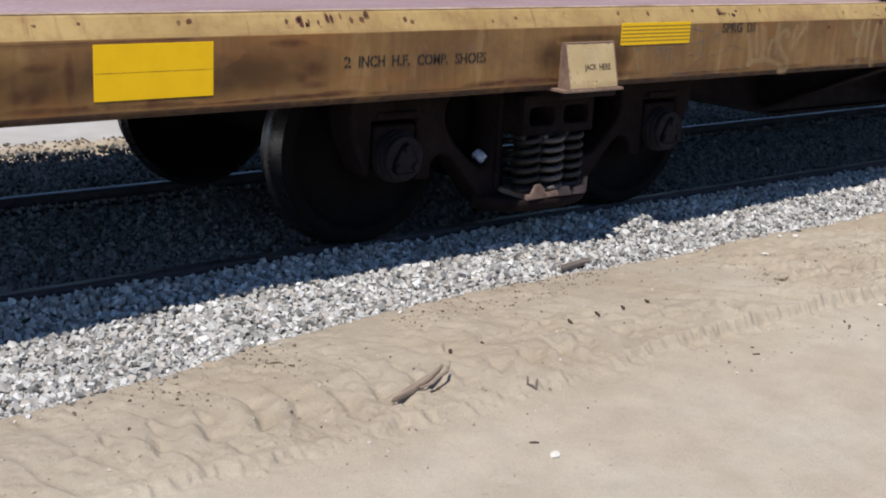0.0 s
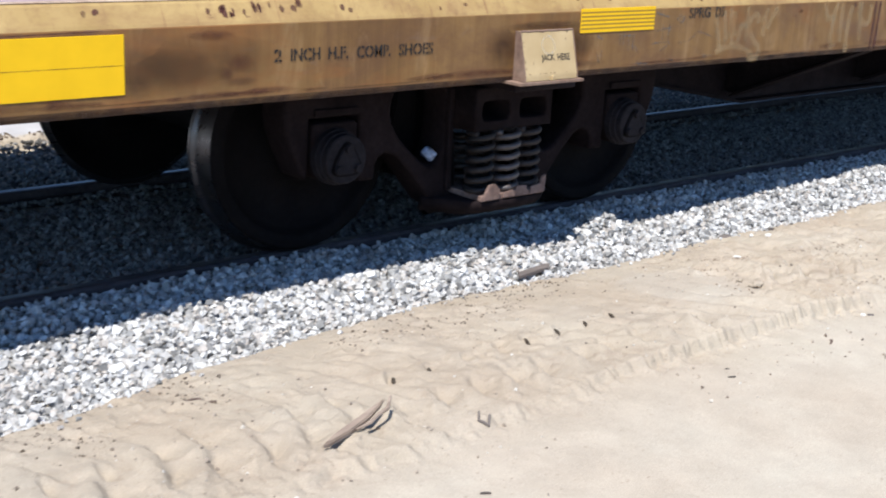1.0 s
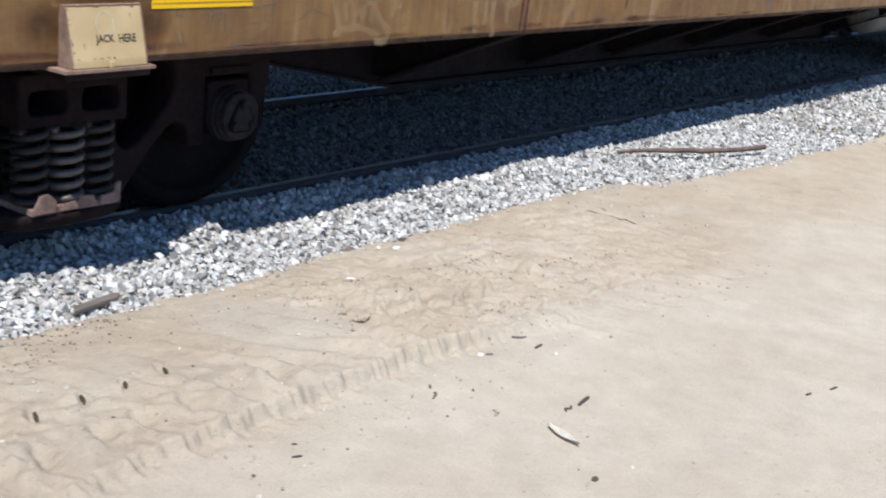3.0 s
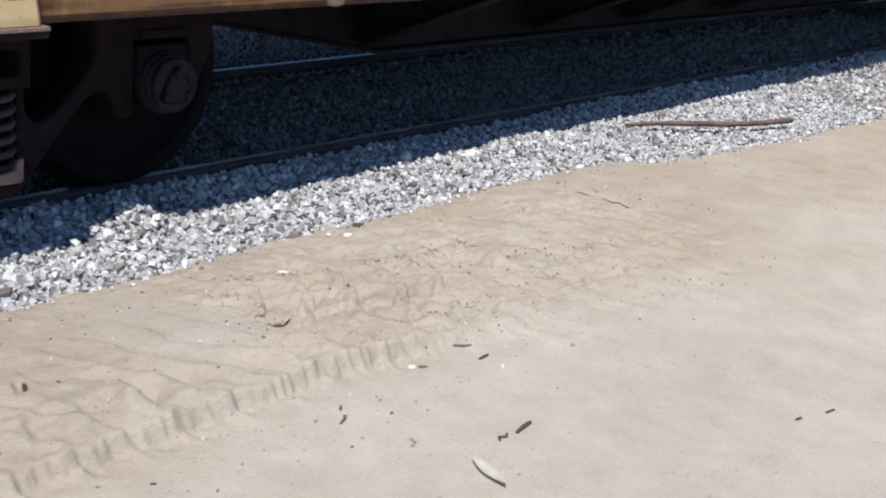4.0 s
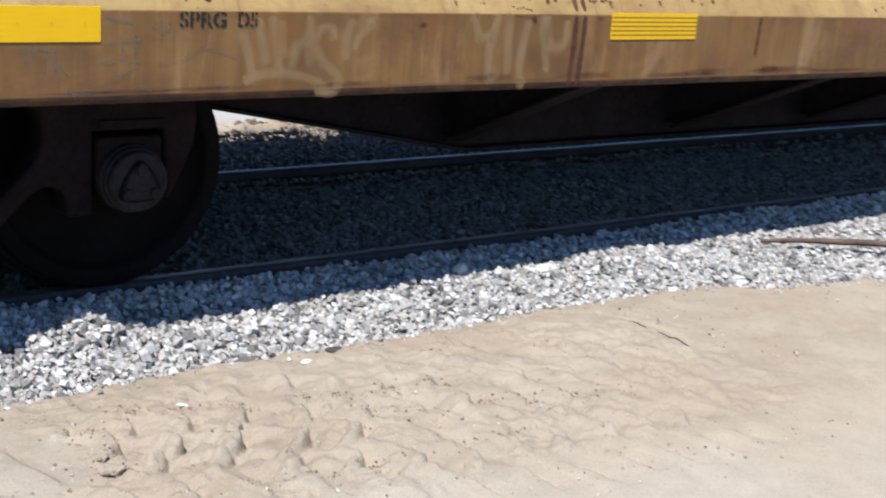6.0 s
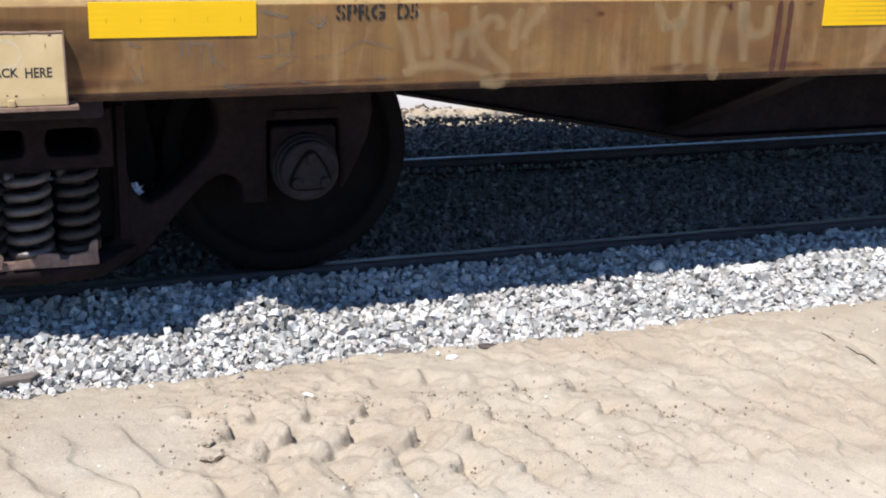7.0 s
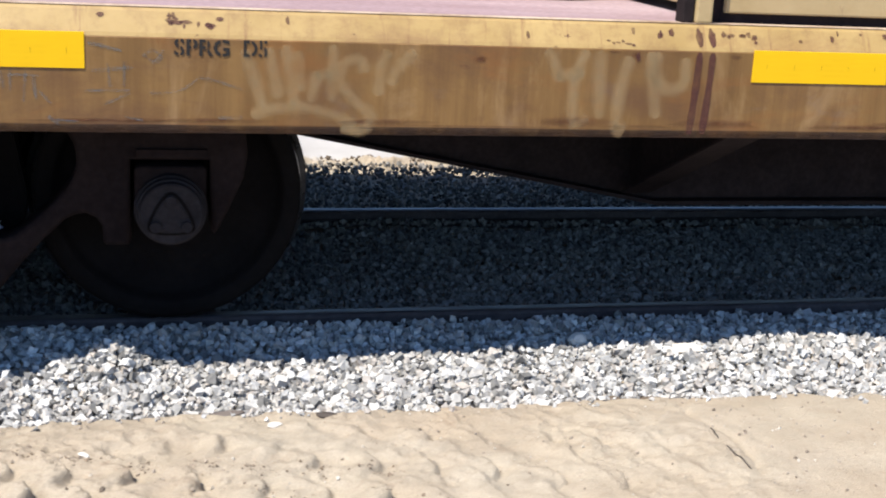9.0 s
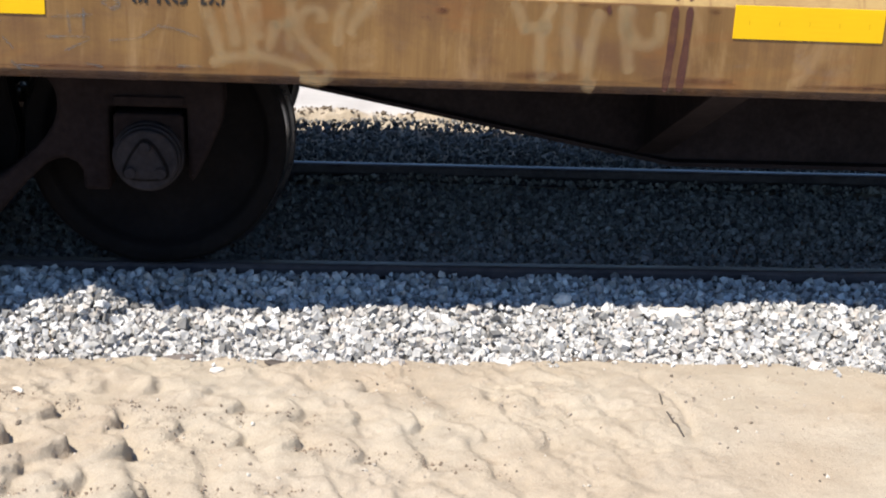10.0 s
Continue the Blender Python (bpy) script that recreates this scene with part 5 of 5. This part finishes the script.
loose("driftwood", bm_move(rough_bm(dw, 0.004, 26, 4), pose(-0.958, -1.755, z0 + 0.006, 3, -4, 17)), DRIFT, "split grey brown driftwood on tyre-marked sand", "driftwood", "", False, -0.958, -1.755, z0)
twig([(-0.600, -1.862), (-0.625, -1.890), (-0.604, -1.910), (-0.580, -1.885)], 0.006, GREYWOOD, "bent_twig", "small bent grey twig on sand", "twig", "", 0.9)
for pts, r, m in ((((1.172, -2.345), (1.185, -2.332), (1.20, -2.342), (1.217, -2.333)), 0.006, DARKBIT), (((1.239, -2.345), (1.315, -2.334)), 0.009, DARKBIT), (((1.515, -2.012), (1.56, -2.008)), 0.007, DARKBIT),
                  (((0.985, -1.98), (0.968, -1.995)), 0.006, STICK), (((0.955, -2.02), (0.945, -2.034), (0.915, -2.045)), 0.006, STICK), (((1.502, -1.926), (1.53, -1.933), (1.562, -1.943)), 0.006, GREYWOOD),
                  (((2.045, -2.822), (2.085, -2.83)), 0.006, DARKBIT), (((1.93, -2.785), (1.955, -2.79)), 0.006, DARKBIT), (((1.328, -1.945), (1.348, -1.957)), 0.007, GREYWOOD),
                  (((3.285, -1.16), (3.272, -1.24)), 0.004, DARKBIT), (((3.268, -1.30), (3.280, -1.43)), 0.0045, DARKBIT), (((0.327, -2.043), (0.352, -2.054)), 0.006, DARKBIT), (((0.38, -1.992), (0.392, -2.0)), 0.005, DARKBIT),
                  (((-1.2, -1.28), (-1.12, -1.31)), 0.006, STICK), (((-0.875, -2.168), (-0.85, -2.182)), 0.006, DARKBIT)):
    twig(list(pts), r, m, "twig", "short dry twig lying on sand", "twig", "twigs on the sand")
# pale dry leaf
leaf = bmesh.new()
rows = []
for i in range(9):
    t = i / 8
    w = 0.016 * math.sin(math.pi * min(1.0, t * 0.92 + 0.06)) + 0.001
    rows.append([leaf.verts.new((0.135 * (t - 0.5), k * w, 0.006 + 0.007 * abs(k) - 0.004 * math.sin(math.pi * t))) for k in (-1, 0, 1)])
for a, b in zip(rows, rows[1:]):
    for k in range(2):
        leaf.faces.new((a[k], a[k + 1], b[k + 1], b[k]))
bmesh.ops.solidify(leaf, geom=leaf.faces[:], thickness=0.0012)
loose("dry_leaf", bm_move(leaf, pose(1.015, -2.43, top_at(1.015, -2.43) + 0.003, 0, 0, -108)), LEAFMAT, "pale curled dry leaf on smooth sand", "leaf", "", True, 1.015, -2.43, 0.02)


def rock(x, y, size, mat, name, label, seed, squash=0.6, turn=0.0, z=None, craggy=0.0):
    bm = bmesh.new()
    bmesh.ops.create_icosphere(bm, subdivisions=4 if craggy else 2, radius=1.0)
    for v in bm.verts:
        v.co *= 1 + 12 * craggy * noise.noise(v.co * 3.1 + Vector((seed, 0, 1))) + 8 * craggy * noise.noise(v.co * 7.0)
        v.co *= 1 + 0.32 * noise.noise(v.co * 1.3 + Vector((seed, seed * 2.1, 0)))
        v.co = Vector((v.co.x * size[0], v.co.y * size[1], v.co.z * size[1] * squash))
    zz = (top_at(x, y) if z is None else z) + size[1] * squash * 0.45
    return loose(name, bm_move(bm, pose(x, y, zz, 0, 0, turn)), mat, label, "stone", "", False, x, y, zz)


rock(2.05, -0.995, (0.022, 0.014), PALEBIT, "pale_stone", "small white stone on sand", 1.0, 0.6, 10)
rock(1.545, -1.185, (0.018, 0.010), PALEBIT, "pale_stone", "small white stone among tyre marks", 2.0, 0.6, -40)
rock(-0.868, -2.268, (0.022, 0.014), PALEBIT, "pale_stone", "small white stone on smooth sand", 3.0, 0.7, 15)
rock(1.311, -1.935, (0.012, 0.009), PALEBIT, "pale_stone", "small pale stone beside the tyre ledge", 4.0, 0.7, 0)
rock(2.45, -0.822, (0.05, 0.022), DARKBIT, "dark_slate", "flat dark slate piece on sand edge", 5.0, 0.35, -4)
rock(2.21, -0.90, (0.035, 0.018), DARKBIT, "dark_clod", "dark crumbly clod on sand", 6.0, 0.5, -15)
rock(3.53, -0.385, (0.105, 0.034), PALEBIT, "flat_white_stone", "large flat white stone in the ballast", 7.0, 0.5, 3, -0.045)
rock(3.17, -0.30, (0.036, 0.026), PALEBIT, "white_stone", "white stone standing out of the ballast", 8.0, 0.9, 20, -0.035)
rock(2.25, -0.115, (0.045, 0.022), DARKBIT, "dark_pad", "dark flat pad lying on the ballast", 9.0, 0.4, 6, -0.028)
for k, (x, y, a, b) in enumerate(((1.215, -1.515, 0.030, 0.022), (1.22, -1.43, 0.018, 0.012))):
    rock(x, y, (a, b), SAND, "sand_clod", "crumbled sand clod among tyre marks", 20.0 + k, 0.8, 30 * k, None, 0.02)
# clods of the soil rim, with its shade put into their dark colour
for k in range(8):
    rock(2.80 + 0.066 * k + 0.012 * math.sin(5 * k), -0.775 - 0.018 * math.sin(3.1 * k), (0.036 + 0.012 * math.sin(2.3 * k), 0.017 + 0.004 * math.sin(1.7 * k)), SOIL, "soil_clod",
         "soil clod at the stone edge, darkened for the rim's shade", 31.0 + k, 0.4, 14 * math.sin(4 * k), None, 0.02)
# thin dark pieces stand in for the shade inside the lug slits
for k in (0, 1, 4, 5, 6, 7):
    rock(-0.617 + 0.149 * k, -1.50 + 0.006 * k, (0.024 + 0.003 * (k % 3), 0.0065), SLITSHADE, "slit_shade", "dark sliver standing for the shade in a tyre lug slit", 41.0 + k, 0.9, 56 + 4 * (k % 3), None, 0.012)
rock(0.861, -2.622, (0.012, 0.009), DARKBIT, "dark_pebble", "tiny dark pebble on sand", 11.0, 0.7)
rock(1.93, -0.84, (0.05, 0.022), GREYWOOD, "tan_stone", "flat tan stone at the ballast edge", 12.0, 0.4, 5)

# crushed can caught in the side frame
can = bm_revolve([(0, -0.03), (0.019, -0.03), (0.024, -0.025), (0.022, 0.0), (0.024, 0.022), (0.019, 0.028), (0.015, 0.024), (0, 0.024)], 20)
can = bm_move(rough_bm(can, 0.009, 40, 6), pose(0.600, -0.215, 0.392, 35, 20, 40))
tin = loose("crushed_can", can, CANMAT, "small crushed white and blue can in the truck frame", "can", "", True, 0.600, -0.215, 0.392)
scrap = bmesh.new()
bmesh.ops.create_icosphere(scrap, subdivisions=3, radius=0.024)
for v in scrap.verts:
    v.co *= 1 + 0.9 * noise.noise(v.co * 90) + 0.5 * noise.noise(v.co * 210)
    v.co.y *= 0.5
loose("crumpled_wrapper", bm_move(scrap, pose(1.226, -0.19, 0.372, 0, 25, 10)), CANMAT, "small crumpled silvery wrapper caught in the truck frame", "wrapper", "", False, 1.226, -0.19, 0.372)

# crumbs of dry sand and dark bits
rng = np.random.default_rng(23)
m = 3600
cx = rng.uniform(-2.4, 4.6, m)
cy = np.where(rng.uniform(size=m) < 0.7, rng.uniform(-2.15, -0.85, m), rng.uniform(-3.2, -2.0, m))
keep = (cy < stone_edge(cx) - 0.02) & (value_noise(cx, cy, 0.35, 90) > -0.35) & ~((cy < -2.15) & (rng.uniform(size=m) < 0.75))
cx, cy = cx[keep], cy[keep]
size = 0.0016 + 0.0055 * rng.uniform(0, 1, cx.size) ** 3
pos = np.stack([cx, cy, ground_z(cx, cy) + 0.3 * size], 1)
soil_x = rng.uniform(-1.9, 0.8, 1250)
soil_y = stone_edge(soil_x) - 0.03 - 0.36 * rng.uniform(0, 1, 1250) ** 1.2
clump = value_noise(soil_x, soil_y, 0.16, 91) > 0.05
soil_x, soil_y = soil_x[clump], soil_y[clump]
soil_s = 0.0015 + 0.006 * rng.uniform(0, 1, soil_x.size) ** 3
tagged(finish("soil_crumbs", stones_mesh("soil_crumbs", np.stack([soil_x, soil_y, ground_z(soil_x, soil_y) + 0.2 * soil_s], 1), soil_s, rng), SOIL), "dark brown soil crumbs along the stone edge", "soil", kind="stuff")
bank_x, bank_y = rng.uniform(-2.2, 9.0, 3200), 2.745 + 0.11 * rng.uniform(0, 1, 3200) ** 0.8
clump = value_noise(bank_x, bank_y * 2.0, 0.09, 92) > -0.1
bank_x, bank_y = bank_x[clump], bank_y[clump]
bank_s = 0.004 + 0.011 * rng.uniform(0, 1, bank_x.size) ** 2
tagged(finish("bank_crumbs", stones_mesh("bank_crumbs", np.stack([bank_x, bank_y, ground_z(bank_x, bank_y) + 0.3 * bank_s], 1), bank_s, rng), SOIL), "brown soil crumbs along the far bank edge", "soil", kind="stuff")
pits = [(1.39 + 0.148 * k, -1.17 - 0.055 * k + 0.004 * k * k) for k in range(7)] + [(2.0 + 0.15 * k, -1.46 - 0.035 * k) for k in range(6)] + [(1.50 + 0.148 * k, -1.75) for k in range(6)] + [(1.225, -1.50), (1.23, -1.42), (1.21, -1.30), (1.25, -1.22)]
pit_rng = random.Random(31)
px = np.array([x + pit_rng.gauss(0, 0.030) for x, y in pits for k in range(40)])
py = np.array([y + pit_rng.gauss(0, 0.020) for x, y in pits for k in range(40)])
ps = 0.0012 + 0.0044 * rng.uniform(0, 1, px.size) ** 3
tagged(finish("pit_crumbs", stones_mesh("pit_crumbs", np.stack([px, py, ground_z(px, py) + 0.2 * ps], 1), ps, rng), PITSOIL), "brown soil crumbs in the tyre lug marks", "soil", kind="stuff")
crumb_mat = Shader("sand_crumbs", 0.95, spec=0.1)
gn = crumb_mat.nt.nodes.new("ShaderNodeNewGeometry")
crumb_mat.color(crumb_mat.ramp(gn.outputs["Random Per Island"], (0.0, (0.11, 0.088, 0.07)), (0.08, (0.2, 0.16, 0.125)), (0.3, (0.30, 0.25, 0.20)), (0.7, (0.36, 0.31, 0.25)), (1.0, (0.52, 0.48, 0.42))))
tagged(finish("sand_crumbs", stones_mesh("sand_crumbs", pos, size, rng), crumb_mat.mat), "scattered crumbs of dry sand and dark grit", "grit", kind="stuff")
